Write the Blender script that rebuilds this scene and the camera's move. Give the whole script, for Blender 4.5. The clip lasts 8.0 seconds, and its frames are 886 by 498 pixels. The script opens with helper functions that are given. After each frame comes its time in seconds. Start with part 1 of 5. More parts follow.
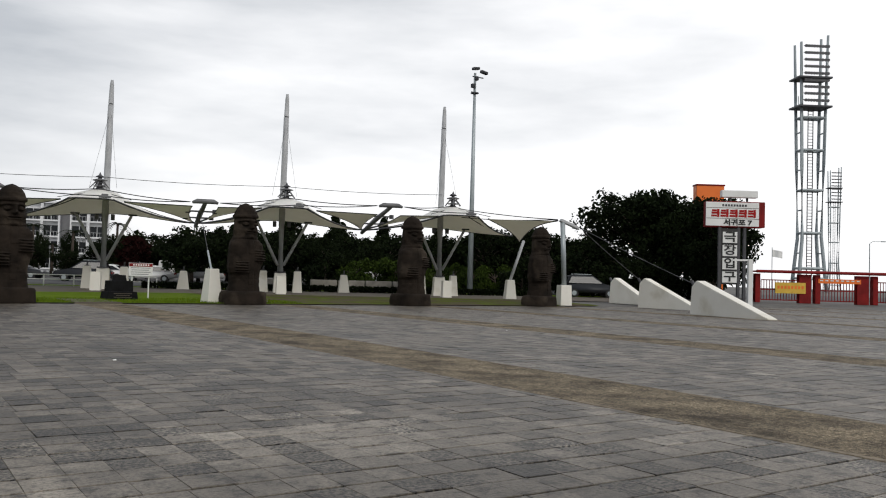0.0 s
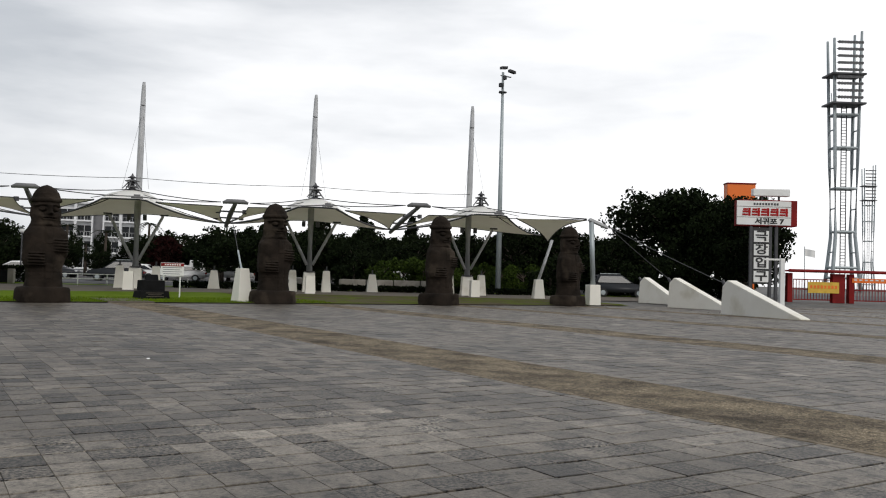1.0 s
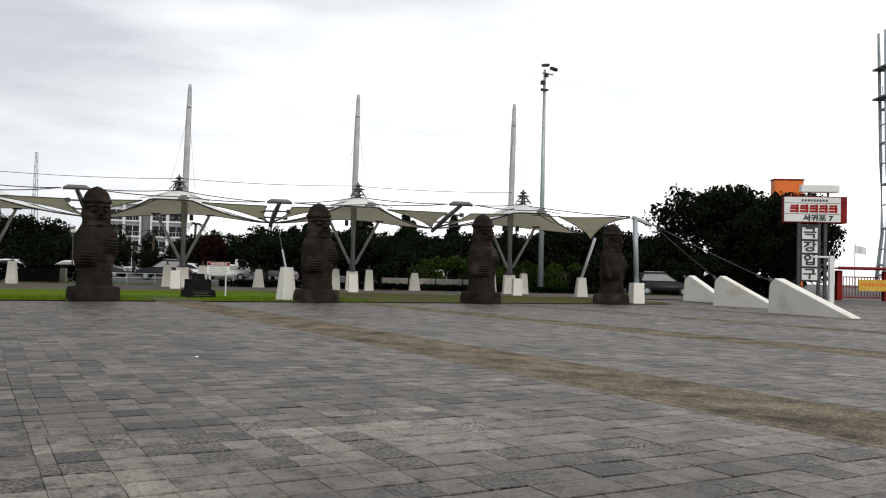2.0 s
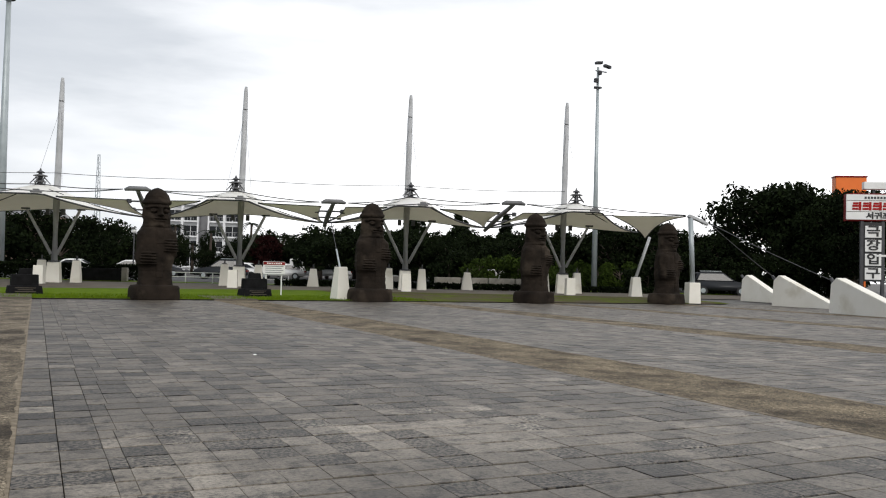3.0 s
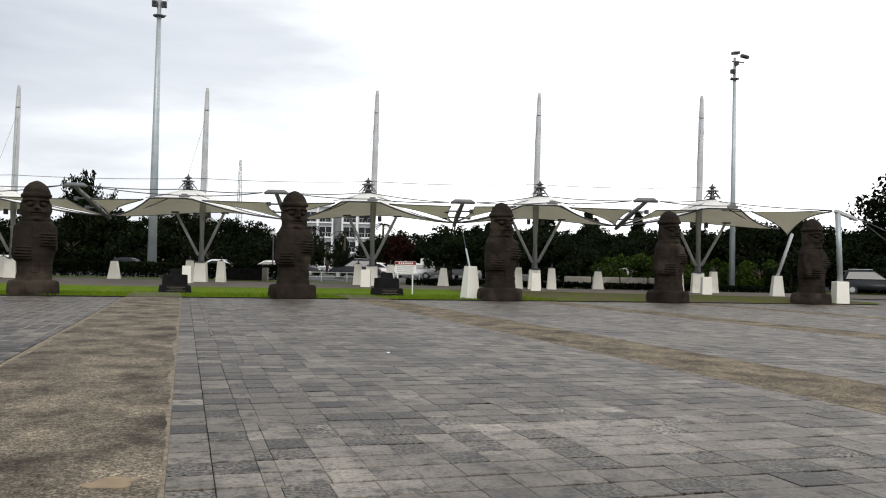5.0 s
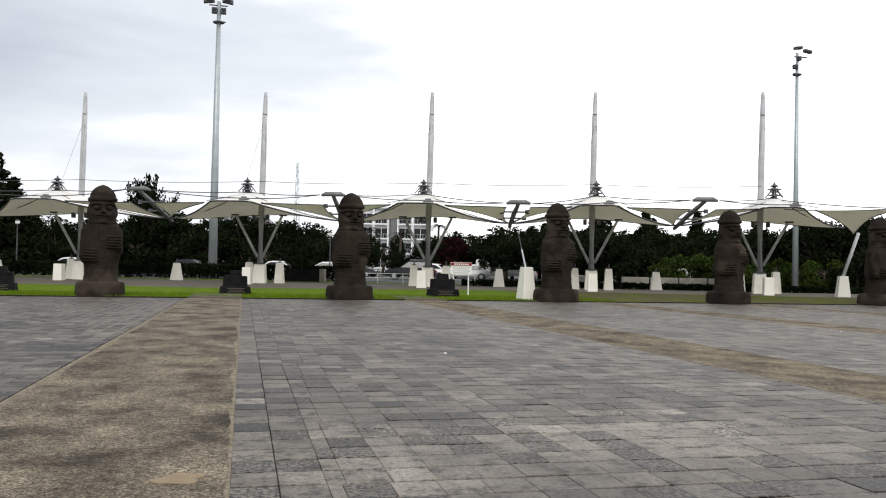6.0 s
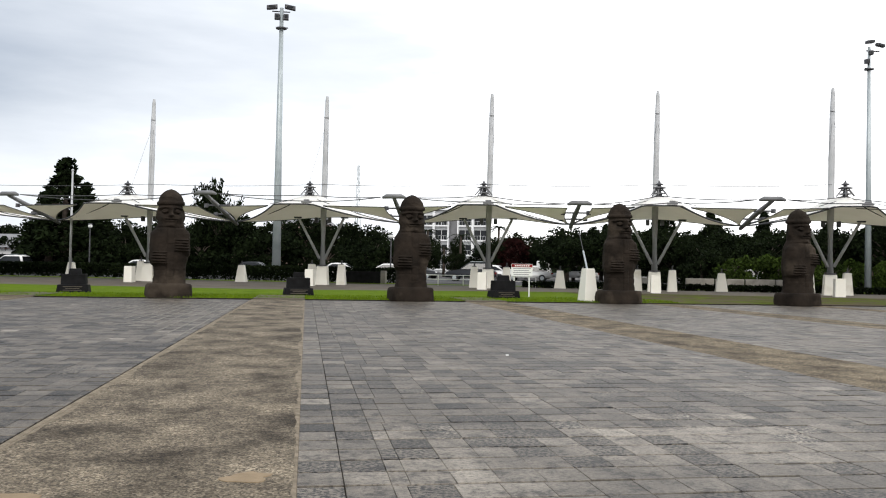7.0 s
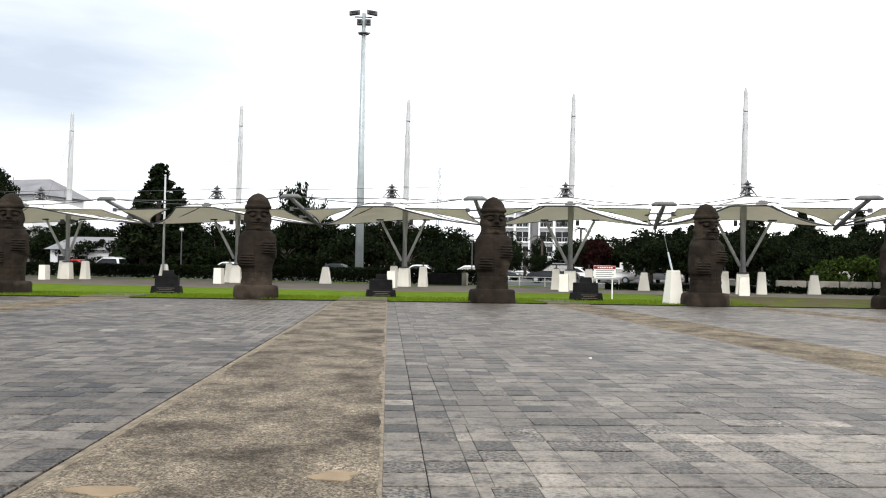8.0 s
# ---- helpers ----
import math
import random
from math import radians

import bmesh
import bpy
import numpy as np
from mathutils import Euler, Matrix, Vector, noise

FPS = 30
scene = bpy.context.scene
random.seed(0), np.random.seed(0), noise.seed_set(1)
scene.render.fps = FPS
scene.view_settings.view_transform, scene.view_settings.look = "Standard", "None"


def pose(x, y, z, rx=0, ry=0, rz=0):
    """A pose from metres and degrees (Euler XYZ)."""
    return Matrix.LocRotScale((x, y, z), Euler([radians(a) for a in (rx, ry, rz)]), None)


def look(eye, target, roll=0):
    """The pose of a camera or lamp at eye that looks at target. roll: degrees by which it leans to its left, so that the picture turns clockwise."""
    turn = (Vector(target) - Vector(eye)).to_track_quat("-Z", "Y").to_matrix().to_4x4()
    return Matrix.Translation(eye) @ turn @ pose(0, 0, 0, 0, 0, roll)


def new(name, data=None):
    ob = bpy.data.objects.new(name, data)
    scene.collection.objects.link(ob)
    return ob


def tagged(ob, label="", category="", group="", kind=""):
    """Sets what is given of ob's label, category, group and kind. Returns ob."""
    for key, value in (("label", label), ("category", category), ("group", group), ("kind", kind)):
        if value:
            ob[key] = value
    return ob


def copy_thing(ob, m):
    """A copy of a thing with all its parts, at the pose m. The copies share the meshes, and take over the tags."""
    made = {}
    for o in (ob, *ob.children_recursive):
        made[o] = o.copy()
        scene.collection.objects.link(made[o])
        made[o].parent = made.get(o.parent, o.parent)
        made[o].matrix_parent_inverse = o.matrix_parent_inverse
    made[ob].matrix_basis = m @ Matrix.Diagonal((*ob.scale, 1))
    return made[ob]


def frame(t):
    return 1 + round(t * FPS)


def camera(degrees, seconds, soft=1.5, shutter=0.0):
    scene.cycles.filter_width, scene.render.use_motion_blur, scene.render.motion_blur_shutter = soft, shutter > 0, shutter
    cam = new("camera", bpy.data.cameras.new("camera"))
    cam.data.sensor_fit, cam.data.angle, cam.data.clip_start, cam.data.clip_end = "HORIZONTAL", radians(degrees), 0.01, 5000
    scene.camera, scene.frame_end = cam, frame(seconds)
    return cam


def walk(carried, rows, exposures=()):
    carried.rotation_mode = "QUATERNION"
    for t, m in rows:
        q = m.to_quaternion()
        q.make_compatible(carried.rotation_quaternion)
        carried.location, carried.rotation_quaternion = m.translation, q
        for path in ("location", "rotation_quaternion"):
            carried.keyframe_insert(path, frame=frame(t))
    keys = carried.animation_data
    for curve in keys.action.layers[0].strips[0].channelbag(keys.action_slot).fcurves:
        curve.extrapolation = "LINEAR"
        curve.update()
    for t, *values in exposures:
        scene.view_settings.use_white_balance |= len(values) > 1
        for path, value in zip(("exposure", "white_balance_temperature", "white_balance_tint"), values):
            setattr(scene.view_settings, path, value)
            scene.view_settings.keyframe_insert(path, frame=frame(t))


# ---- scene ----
cam = camera(54.8, 8.0, soft=1.1)
PATH = [
    (0, (-0.017, 1.118, 1.331), (1.089, 2.783, 1.402), 1.5),
    (0.5, (-0.035, 1.106, 1.333), (1.048, 2.786, 1.4), 1.5),
    (1, (-0.046, 1.103, 1.334), (1.005, 2.803, 1.402), 1.5),
    (1.5, (-0.064, 1.092, 1.34), (0.946, 2.817, 1.404), 1.4),
    (3, (-0.131, 1.02, 1.351), (0.727, 2.825, 1.408), 1.4),
    (3.5, (-0.147, 1.03, 1.349), (0.638, 2.869, 1.401), 1.3),
    (4, (-0.148, 1.018, 1.351), (0.565, 2.886, 1.405), 1.3),
    (4.5, (-0.145, 1.017, 1.355), (0.498, 2.91, 1.406), 1.3),
    (6, (-0.179, 0.994, 1.352), (0.274, 2.942, 1.4), 1.1),
    (6.5, (-0.19, 0.998, 1.359), (0.198, 2.96, 1.407), 1.1),
    (7, (-0.2, 0.993, 1.356), (0.115, 2.967, 1.405), 1.0),
    (7.5, (-0.204, 1.012, 1.348), (0.02, 2.999, 1.405), 1.0),
    (8, (-0.218, 0.978, 1.359), (-0.091, 2.973, 1.409), 1.0),
]
walk(cam, [(t, look(eye, target, roll)) for t, eye, target, roll in PATH],
     exposures=[(0.0, -0.56), (1.5, -0.42), (3.0, -0.2), (4.5, -0.08), (6.0, 0.05), (7.0, 0.2), (8.0, 0.58)])

# ---- world and light ----
world = bpy.data.worlds.new("overcast_sky")
scene.world = world
world.use_nodes = True
wn, wl = world.node_tree.nodes, world.node_tree.links
wn.clear()
w_out = wn.new("ShaderNodeOutputWorld")
w_bg = wn.new("ShaderNodeBackground")
w_sky = wn.new("ShaderNodeTexSky")
w_sky.sky_type, w_sky.sun_disc = "NISHITA", False
w_sky.sun_elevation, w_sky.sun_rotation = radians(39), radians(200)
w_sky.air_density, w_sky.dust_density = 1.0, 3.0
w_co = wn.new("ShaderNodeTexCoord")
w_map = wn.new("ShaderNodeMapping")
w_map.inputs["Scale"].default_value = (1.0, 1.0, 4.5)
w_n = wn.new("ShaderNodeTexNoise")
w_n.inputs["Scale"].default_value, w_n.inputs["Detail"].default_value, w_n.inputs["Roughness"].default_value = 2.1, 7.0, 0.52
w_sep = wn.new("ShaderNodeSeparateXYZ")
w_grad = wn.new("ShaderNodeMapRange")     # cloud cover is brighter towards the east side
w_grad.inputs["From Min"].default_value, w_grad.inputs["From Max"].default_value = -0.35, 0.7
w_grad.inputs["To Min"].default_value, w_grad.inputs["To Max"].default_value = 0.0, 0.56
w_add = wn.new("ShaderNodeMath")
w_add.operation = "MULTIPLY_ADD"
w_add.inputs[1].default_value = 0.75
w_ramp = wn.new("ShaderNodeValToRGB")
w_ramp.color_ramp.elements[0].position, w_ramp.color_ramp.elements[0].color = 0.3, (0.32, 0.355, 0.41, 1)
w_ramp.color_ramp.elements[1].position, w_ramp.color_ramp.elements[1].color = 0.86, (1.1, 1.1, 1.11, 1)
e_mid = w_ramp.color_ramp.elements.new(0.6)
e_mid.color = (0.58, 0.605, 0.64, 1)
w_mix = wn.new("ShaderNodeMixRGB")
w_mix.inputs["Fac"].default_value = 0.94
w_sc = wn.new("ShaderNodeMixRGB")
w_sc.blend_type = "MULTIPLY"
w_sc.inputs["Fac"].default_value = 1.0
w_sc.inputs["Color2"].default_value = (0.12, 0.12, 0.12, 1)
wl.new(w_co.outputs["Generated"], w_map.inputs["Vector"])
wl.new(w_map.outputs["Vector"], w_n.inputs["Vector"])
wl.new(w_co.outputs["Generated"], w_sep.inputs["Vector"])
wl.new(w_sep.outputs["X"], w_grad.inputs["Value"])
wl.new(w_n.outputs["Fac"], w_add.inputs[0])
wl.new(w_grad.outputs["Result"], w_add.inputs[2])
w_low = wn.new("ShaderNodeMapRange")     # paler cloud low over the horizon
w_low.inputs["From Min"].default_value, w_low.inputs["From Max"].default_value = 0.02, 0.2
w_low.inputs["To Min"].default_value, w_low.inputs["To Max"].default_value = 0.2, 0.0
wl.new(w_sep.outputs["Z"], w_low.inputs["Value"])
w_sum = wn.new("ShaderNodeMath")
wl.new(w_add.outputs["Value"], w_sum.inputs[0])
wl.new(w_low.outputs["Result"], w_sum.inputs[1])
wl.new(w_sum.outputs["Value"], w_ramp.inputs["Fac"])
wl.new(w_sky.outputs["Color"], w_sc.inputs["Color1"])
wl.new(w_sc.outputs["Color"], w_mix.inputs["Color1"])
wl.new(w_ramp.outputs["Color"], w_mix.inputs["Color2"])
wl.new(w_mix.outputs["Color"], w_bg.inputs["Color"])
w_bg.inputs["Strength"].default_value = 1.48
wl.new(w_bg.outputs["Background"], w_out.inputs["Surface"])

sun_data = bpy.data.lights.new("sun", "SUN")
sun_data.energy, sun_data.angle, sun_data.color = 1.6, radians(25), (1.0, 0.96, 0.9)
sun = new("sun", sun_data)
sun.matrix_world = look((-15, -40, 60), (10, 30, 0))


# ---- materials ----
def surf(name, c1, c2, scale=4.0, rough=0.8, bump=0.2, bscale=60.0, metal=0.0, rnd="", spread=0.0, c3=None, c3_at=0.62, c3_scale=0.6, spec=0.5):
    """Two-scale procedural surface in world space; rnd: 'island' or 'object' varies the tone piece by piece."""
    m = bpy.data.materials.new(name)
    m.use_nodes = True
    n, l = m.node_tree.nodes, m.node_tree.links
    b = n["Principled BSDF"]
    b.inputs["Roughness"].default_value, b.inputs["Metallic"].default_value = rough, metal
    b.inputs["Specular IOR Level"].default_value = spec
    g = n.new("ShaderNodeNewGeometry")
    t1 = n.new("ShaderNodeTexNoise")
    t1.inputs["Scale"].default_value, t1.inputs["Detail"].default_value = scale, 6.0
    t2 = n.new("ShaderNodeTexNoise")
    t2.inputs["Scale"].default_value, t2.inputs["Detail"].default_value = bscale, 4.0
    for t in (t1, t2):
        l.new(g.outputs["Position"], t.inputs["Vector"])
    mix0 = n.new("ShaderNodeMath")
    mix0.operation = "MULTIPLY_ADD"
    mix0.inputs[1].default_value = 0.35
    l.new(t2.outputs["Fac"], mix0.inputs[0])
    off = n.new("ShaderNodeMath")
    off.operation = "MULTIPLY_ADD"
    off.inputs[1].default_value, off.inputs[2].default_value = 2.0, -0.675
    l.new(t1.outputs["Fac"], off.inputs[0])
    l.new(off.outputs["Value"], mix0.inputs[2])
    mx = n.new("ShaderNodeMixRGB")
    mx.inputs["Color1"].default_value, mx.inputs["Color2"].default_value = (*c1, 1), (*c2, 1)
    mx.use_clamp = True
    l.new(mix0.outputs["Value"], mx.inputs["Fac"])
    col = mx.outputs["Color"]
    if c3:
        t3 = n.new("ShaderNodeTexNoise")
        t3.inputs["Scale"].default_value, t3.inputs["Detail"].default_value = c3_scale, 7.0
        l.new(g.outputs["Position"], t3.inputs["Vector"])
        r3 = n.new("ShaderNodeMapRange")
        r3.inputs["From Min"].default_value, r3.inputs["From Max"].default_value = c3_at - 0.06, c3_at + 0.08
        l.new(t3.outputs["Fac"], r3.inputs["Value"])
        m3 = n.new("ShaderNodeMixRGB")
        m3.inputs["Color2"].default_value = (*c3, 1)
        l.new(r3.outputs["Result"], m3.inputs["Fac"])
        l.new(col, m3.inputs["Color1"])
        col = m3.outputs["Color"]
    if rnd:
        src = g.outputs["Random Per Island"] if rnd == "island" else n.new("ShaderNodeObjectInfo").outputs["Random"]
        cr = n.new("ShaderNodeValToRGB")
        cr.color_ramp.interpolation = "LINEAR"
        els = cr.color_ramp.elements
        els[0].position, els[0].color = 0.0, (1 - spread, 1 - spread, 1 - spread, 1)
        els[1].position, els[1].color = 1.0, (1 + spread, 1 + spread, 1 + spread * 0.95, 1)
        e1 = els.new(0.16)
        e1.color = (1 - spread * 0.45, 1 - spread * 0.45, 1 - spread * 0.43, 1)
        e2 = els.new(0.86)
        e2.color = (1 + spread * 0.3, 1 + spread * 0.3, 1 + spread * 0.27, 1)
        l.new(src, cr.inputs["Fac"])
        mm = n.new("ShaderNodeMixRGB")
        mm.blend_type = "MULTIPLY"
        mm.inputs["Fac"].default_value = 1.0
        l.new(col, mm.inputs["Color1"])
        l.new(cr.outputs["Color"], mm.inputs["Color2"])
        col = mm.outputs["Color"]
    l.new(col, b.inputs["Base Color"])
    if bump:
        bp = n.new("ShaderNodeBump")
        bp.inputs["Strength"].default_value, bp.inputs["Distance"].default_value = bump, 0.02
        l.new(t2.outputs["Fac"], bp.inputs["Height"])
        l.new(bp.outputs["Normal"], b.inputs["Normal"])
    return m


def basalt_paver(name, island):
    """Worn basalt slabs: each its own tone, some pitted, with stains that cross the joints."""
    m = bpy.data.materials.new(name)
    m.use_nodes = True
    n, l = m.node_tree.nodes, m.node_tree.links
    b = n["Principled BSDF"]
    b.inputs["Roughness"].default_value, b.inputs["Specular IOR Level"].default_value = 0.5, 0.3
    g = n.new("ShaderNodeNewGeometry")
    rnd = g.outputs["Random Per Island"] if island else n.new("ShaderNodeObjectInfo").outputs["Random"]

    def tex(kind, scale, detail=6.0, rough=0.6):
        t = n.new(kind)
        t.inputs["Scale"].default_value = scale
        if kind == "ShaderNodeTexNoise":
            t.inputs["Detail"].default_value, t.inputs["Roughness"].default_value = detail, rough
        l.new(g.outputs["Position"], t.inputs["Vector"])
        return t

    def ramp(src, *stops):
        r = n.new("ShaderNodeValToRGB")
        e = r.color_ramp.elements
        e[0].position, e[0].color = stops[0][0], (*stops[0][1], 1)
        e[1].position, e[1].color = stops[-1][0], (*stops[-1][1], 1)
        for p, c in stops[1:-1]:
            e.new(p).color = (*c, 1)
        l.new(src, r.inputs["Fac"])
        return r.outputs["Color"]

    def times(a, c, fac=1.0):
        x = n.new("ShaderNodeMixRGB")
        x.blend_type = "MULTIPLY"
        x.inputs["Fac"].default_value = fac
        l.new(a, x.inputs["Color1"])
        l.new(c, x.inputs["Color2"])
        return x.outputs["Color"]

    tone = ramp(rnd, (0.0, (0.1, 0.088, 0.073)), (0.08, (0.137, 0.119, 0.099)), (0.16, (0.178, 0.155, 0.129)), (0.4, (0.196, 0.171, 0.142)), (0.7, (0.21, 0.184, 0.154)), (0.9, (0.232, 0.204, 0.171)), (0.95, (0.29, 0.257, 0.217)), (1.0, (0.4, 0.36, 0.308)))
    grain = ramp(tex("ShaderNodeTexNoise", 30, 9, 0.75).outputs["Fac"], (0.39, (0.45, 0.44, 0.43)), (0.49, (0.98, 0.98, 0.97)), (0.61, (1.28, 1.28, 1.26)))
    blot = ramp(tex("ShaderNodeTexNoise", 5.0, 8, 0.7).outputs["Fac"], (0.39, (0.3, 0.29, 0.28)), (0.46, (0.92, 0.92, 0.92)), (0.6, (1.2, 1.2, 1.19)))
    wide = ramp(tex("ShaderNodeTexNoise", 0.45, 6, 0.62).outputs["Fac"], (0.36, (0.6, 0.59, 0.57)), (0.54, (1.08, 1.08, 1.07)))
    col = times(times(times(tone, grain), blot), wide)
    # near-to-far light change put into the colour, with some grime and a ragged border
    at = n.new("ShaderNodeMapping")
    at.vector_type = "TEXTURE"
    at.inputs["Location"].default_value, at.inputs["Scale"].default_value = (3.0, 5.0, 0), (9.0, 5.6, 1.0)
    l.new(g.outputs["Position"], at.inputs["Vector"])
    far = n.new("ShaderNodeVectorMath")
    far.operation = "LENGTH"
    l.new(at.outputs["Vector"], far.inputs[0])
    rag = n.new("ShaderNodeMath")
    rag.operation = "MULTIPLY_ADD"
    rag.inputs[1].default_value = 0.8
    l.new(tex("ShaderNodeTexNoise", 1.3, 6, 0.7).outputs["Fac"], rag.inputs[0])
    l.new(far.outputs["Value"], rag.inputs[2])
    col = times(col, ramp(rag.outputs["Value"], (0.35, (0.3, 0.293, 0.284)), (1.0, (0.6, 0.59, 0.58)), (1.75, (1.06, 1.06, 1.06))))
    # pits in about a fifth of the slabs
    fr = n.new("ShaderNodeMath")
    fr.operation = "MULTIPLY"
    fr.inputs[1].default_value = 7.31
    l.new(rnd, fr.inputs[0])
    fr2 = n.new("ShaderNodeMath")
    fr2.operation = "FRACT"
    l.new(fr.outputs[0], fr2.inputs[0])
    pick = n.new("ShaderNodeMath")
    pick.operation = "LESS_THAN"
    pick.inputs[1].default_value = 0.3
    l.new(fr2.outputs[0], pick.inputs[0])
    pits = ramp(tex("ShaderNodeTexNoise", 30, 4, 0.6).outputs["Fac"], (0.43, (0.05, 0.05, 0.05)), (0.55, (0.72, 0.71, 0.7)))
    mp = n.new("ShaderNodeMixRGB")
    mp.blend_type = "MULTIPLY"
    l.new(pick.outputs[0], mp.inputs["Fac"])
    l.new(col, mp.inputs["Color1"])
    l.new(pits, mp.inputs["Color2"])
    l.new(mp.outputs["Color"], b.inputs["Base Color"])
    bp = n.new("ShaderNodeBump")
    bp.inputs["Strength"].default_value, bp.inputs["Distance"].default_value = 0.55, 0.012
    l.new(tex("ShaderNodeTexNoise", 38, 7, 0.65).outputs["Fac"], bp.inputs["Height"])
    l.new(bp.outputs["Normal"], b.inputs["Normal"])
    return m


def aggregate(name, warm):
    """Weathered exposed-aggregate concrete: pale and dark pebbles in brown mortar, damp stains, moss."""
    m = bpy.data.materials.new(name)
    m.use_nodes = True
    n, l = m.node_tree.nodes, m.node_tree.links
    b = n["Principled BSDF"]
    b.inputs["Roughness"].default_value, b.inputs["Specular IOR Level"].default_value = 0.9, 0.3
    g = n.new("ShaderNodeNewGeometry")
    vo = n.new("ShaderNodeTexVoronoi")
    vo.inputs["Scale"].default_value = 70
    big = n.new("ShaderNodeTexNoise")
    big.inputs["Scale"].default_value, big.inputs["Detail"].default_value, big.inputs["Roughness"].default_value = 1.1, 9, 0.68
    fine = n.new("ShaderNodeTexNoise")
    fine.inputs["Scale"].default_value, fine.inputs["Detail"].default_value = 16, 6
    sq = n.new("ShaderNodeMapping")
    sq.inputs["Scale"].default_value = (1.1, 0.9, 1.0)
    l.new(g.outputs["Position"], sq.inputs["Vector"])
    l.new(sq.outputs["Vector"], big.inputs["Vector"])
    for t in (vo, fine):
        l.new(g.outputs["Position"], t.inputs["Vector"])
    peb = n.new("ShaderNodeValToRGB")
    els = peb.color_ramp.elements
    els[0].position, els[0].color = 0.1, (0.05, 0.042, 0.033 / warm, 1)
    els[1].position, els[1].color = 0.95, (0.29, 0.256 / warm ** 0.3, 0.205 / warm, 1)
    els.new(0.5).color = (0.138, 0.118 / warm ** 0.3, 0.09 / warm, 1)
    l.new(vo.outputs["Color"], peb.inputs["Fac"])
    st = n.new("ShaderNodeValToRGB")
    e2 = st.color_ramp.elements
    e2[0].position, e2[0].color = 0.36, (0.3, 0.265, 0.22, 1)
    e2[1].position, e2[1].color = 0.64, (1.6, 1.53, 1.4, 1)
    e2.new(0.5).color = (0.95, 0.9, 0.82, 1)
    l.new(big.outputs["Fac"], st.inputs["Fac"])
    f2 = n.new("ShaderNodeMapRange")
    f2.inputs["From Min"].default_value, f2.inputs["From Max"].default_value, f2.inputs["To Min"].default_value, f2.inputs["To Max"].default_value = 0.3, 0.7, 0.6, 1.35
    l.new(fine.outputs["Fac"], f2.inputs["Value"])
    m1 = n.new("ShaderNodeMixRGB")
    m1.blend_type = "MULTIPLY"
    m1.inputs["Fac"].default_value = 1
    l.new(peb.outputs["Color"], m1.inputs["Color1"])
    l.new(st.outputs["Color"], m1.inputs["Color2"])
    m2 = n.new("ShaderNodeMixRGB")
    m2.blend_type = "MULTIPLY"
    m2.inputs["Fac"].default_value = 1
    l.new(m1.outputs["Color"], m2.inputs["Color1"])
    l.new(f2.outputs["Result"], m2.inputs["Color2"])
    l.new(m2.outputs["Color"], b.inputs["Base Color"])
    bp = n.new("ShaderNodeBump")
    bp.inputs["Strength"].default_value, bp.inputs["Distance"].default_value = 0.8, 0.012
    l.new(vo.outputs["Distance"], bp.inputs["Height"])
    l.new(bp.outputs["Normal"], b.inputs["Normal"])
    return m


M_GROUND = surf("ground_stone", (0.05, 0.048, 0.044), (0.115, 0.109, 0.1), 0.5, 0.75, 0.3, 12)
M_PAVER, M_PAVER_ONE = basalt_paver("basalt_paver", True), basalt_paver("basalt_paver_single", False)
M_STRIP, M_STRIP_TAN = aggregate("exposed_aggregate", 1.0), aggregate("exposed_aggregate_tan", 1.12)
M_LIP = surf("crumbled_mortar", (0.11, 0.09, 0.064), (0.3, 0.25, 0.185), 9, 0.95, 0.7, 45, spec=0.2)
M_EDGE = surf("strip_edge_stone", (0.15, 0.137, 0.115), (0.3, 0.28, 0.245), 2.0, 0.85, 0.4, 40)
# joint sand; on the kerb this dark colour stands for the lawn edge's shadow
M_SOIL_SHADE = surf("dark_soil_edge_shade", (0.012, 0.011, 0.008), (0.035, 0.03, 0.022), 5.0, 0.95, 0.6, 40, spec=0.1)
M_TAN = surf("tan_mortar", (0.2, 0.145, 0.085), (0.29, 0.215, 0.13), 6.0, 0.9, 0.4, 50)
M_GRASS = surf("lawn_grass", (0.06, 0.105, 0.004), (0.12, 0.18, 0.008), 1.2, 0.9, 0.6, 30, c3=(0.14, 0.16, 0.02), c3_at=0.68, c3_scale=0.5, spec=0.05)
M_WORN = surf("worn_grass", (0.055, 0.06, 0.014), (0.095, 0.125, 0.012), 1.1, 0.95, 0.6, 30, c3=(0.085, 0.068, 0.045), c3_at=0.5, c3_scale=0.6, spec=0.05)
M_BLADE = surf("grass_blade", (0.068, 0.118, 0.005), (0.13, 0.195, 0.01), 0.8, 0.9, 0, rnd="island", spread=0.35, spec=0.05)
M_PATH = surf("path_paving", (0.066, 0.053, 0.039), (0.118, 0.098, 0.075), 0.8, 0.85, 0.3, 15)
M_ASPHALT = surf("asphalt", (0.04, 0.04, 0.042), (0.065, 0.065, 0.066), 0.7, 0.85, 0.3, 40)
M_BASALT = surf("carved_basalt", (0.009, 0.0072, 0.0056), (0.03, 0.0225, 0.017), 1.6, 0.9, 0.7, 40, c3=(0.05, 0.039, 0.029), c3_at=0.6, c3_scale=0.9, spec=0.1)
M_BLACK = surf("polished_black_stone", (0.005, 0.005, 0.005), (0.014, 0.014, 0.015), 3.0, 0.85, 0.05, 40, spec=0.1)
M_WHITE = surf("white_painted_concrete", (0.76, 0.73, 0.645), (0.85, 0.825, 0.75), 1.1, 0.7, 0.15, 25, c3=(0.66, 0.62, 0.52), c3_at=0.64, c3_scale=0.8)
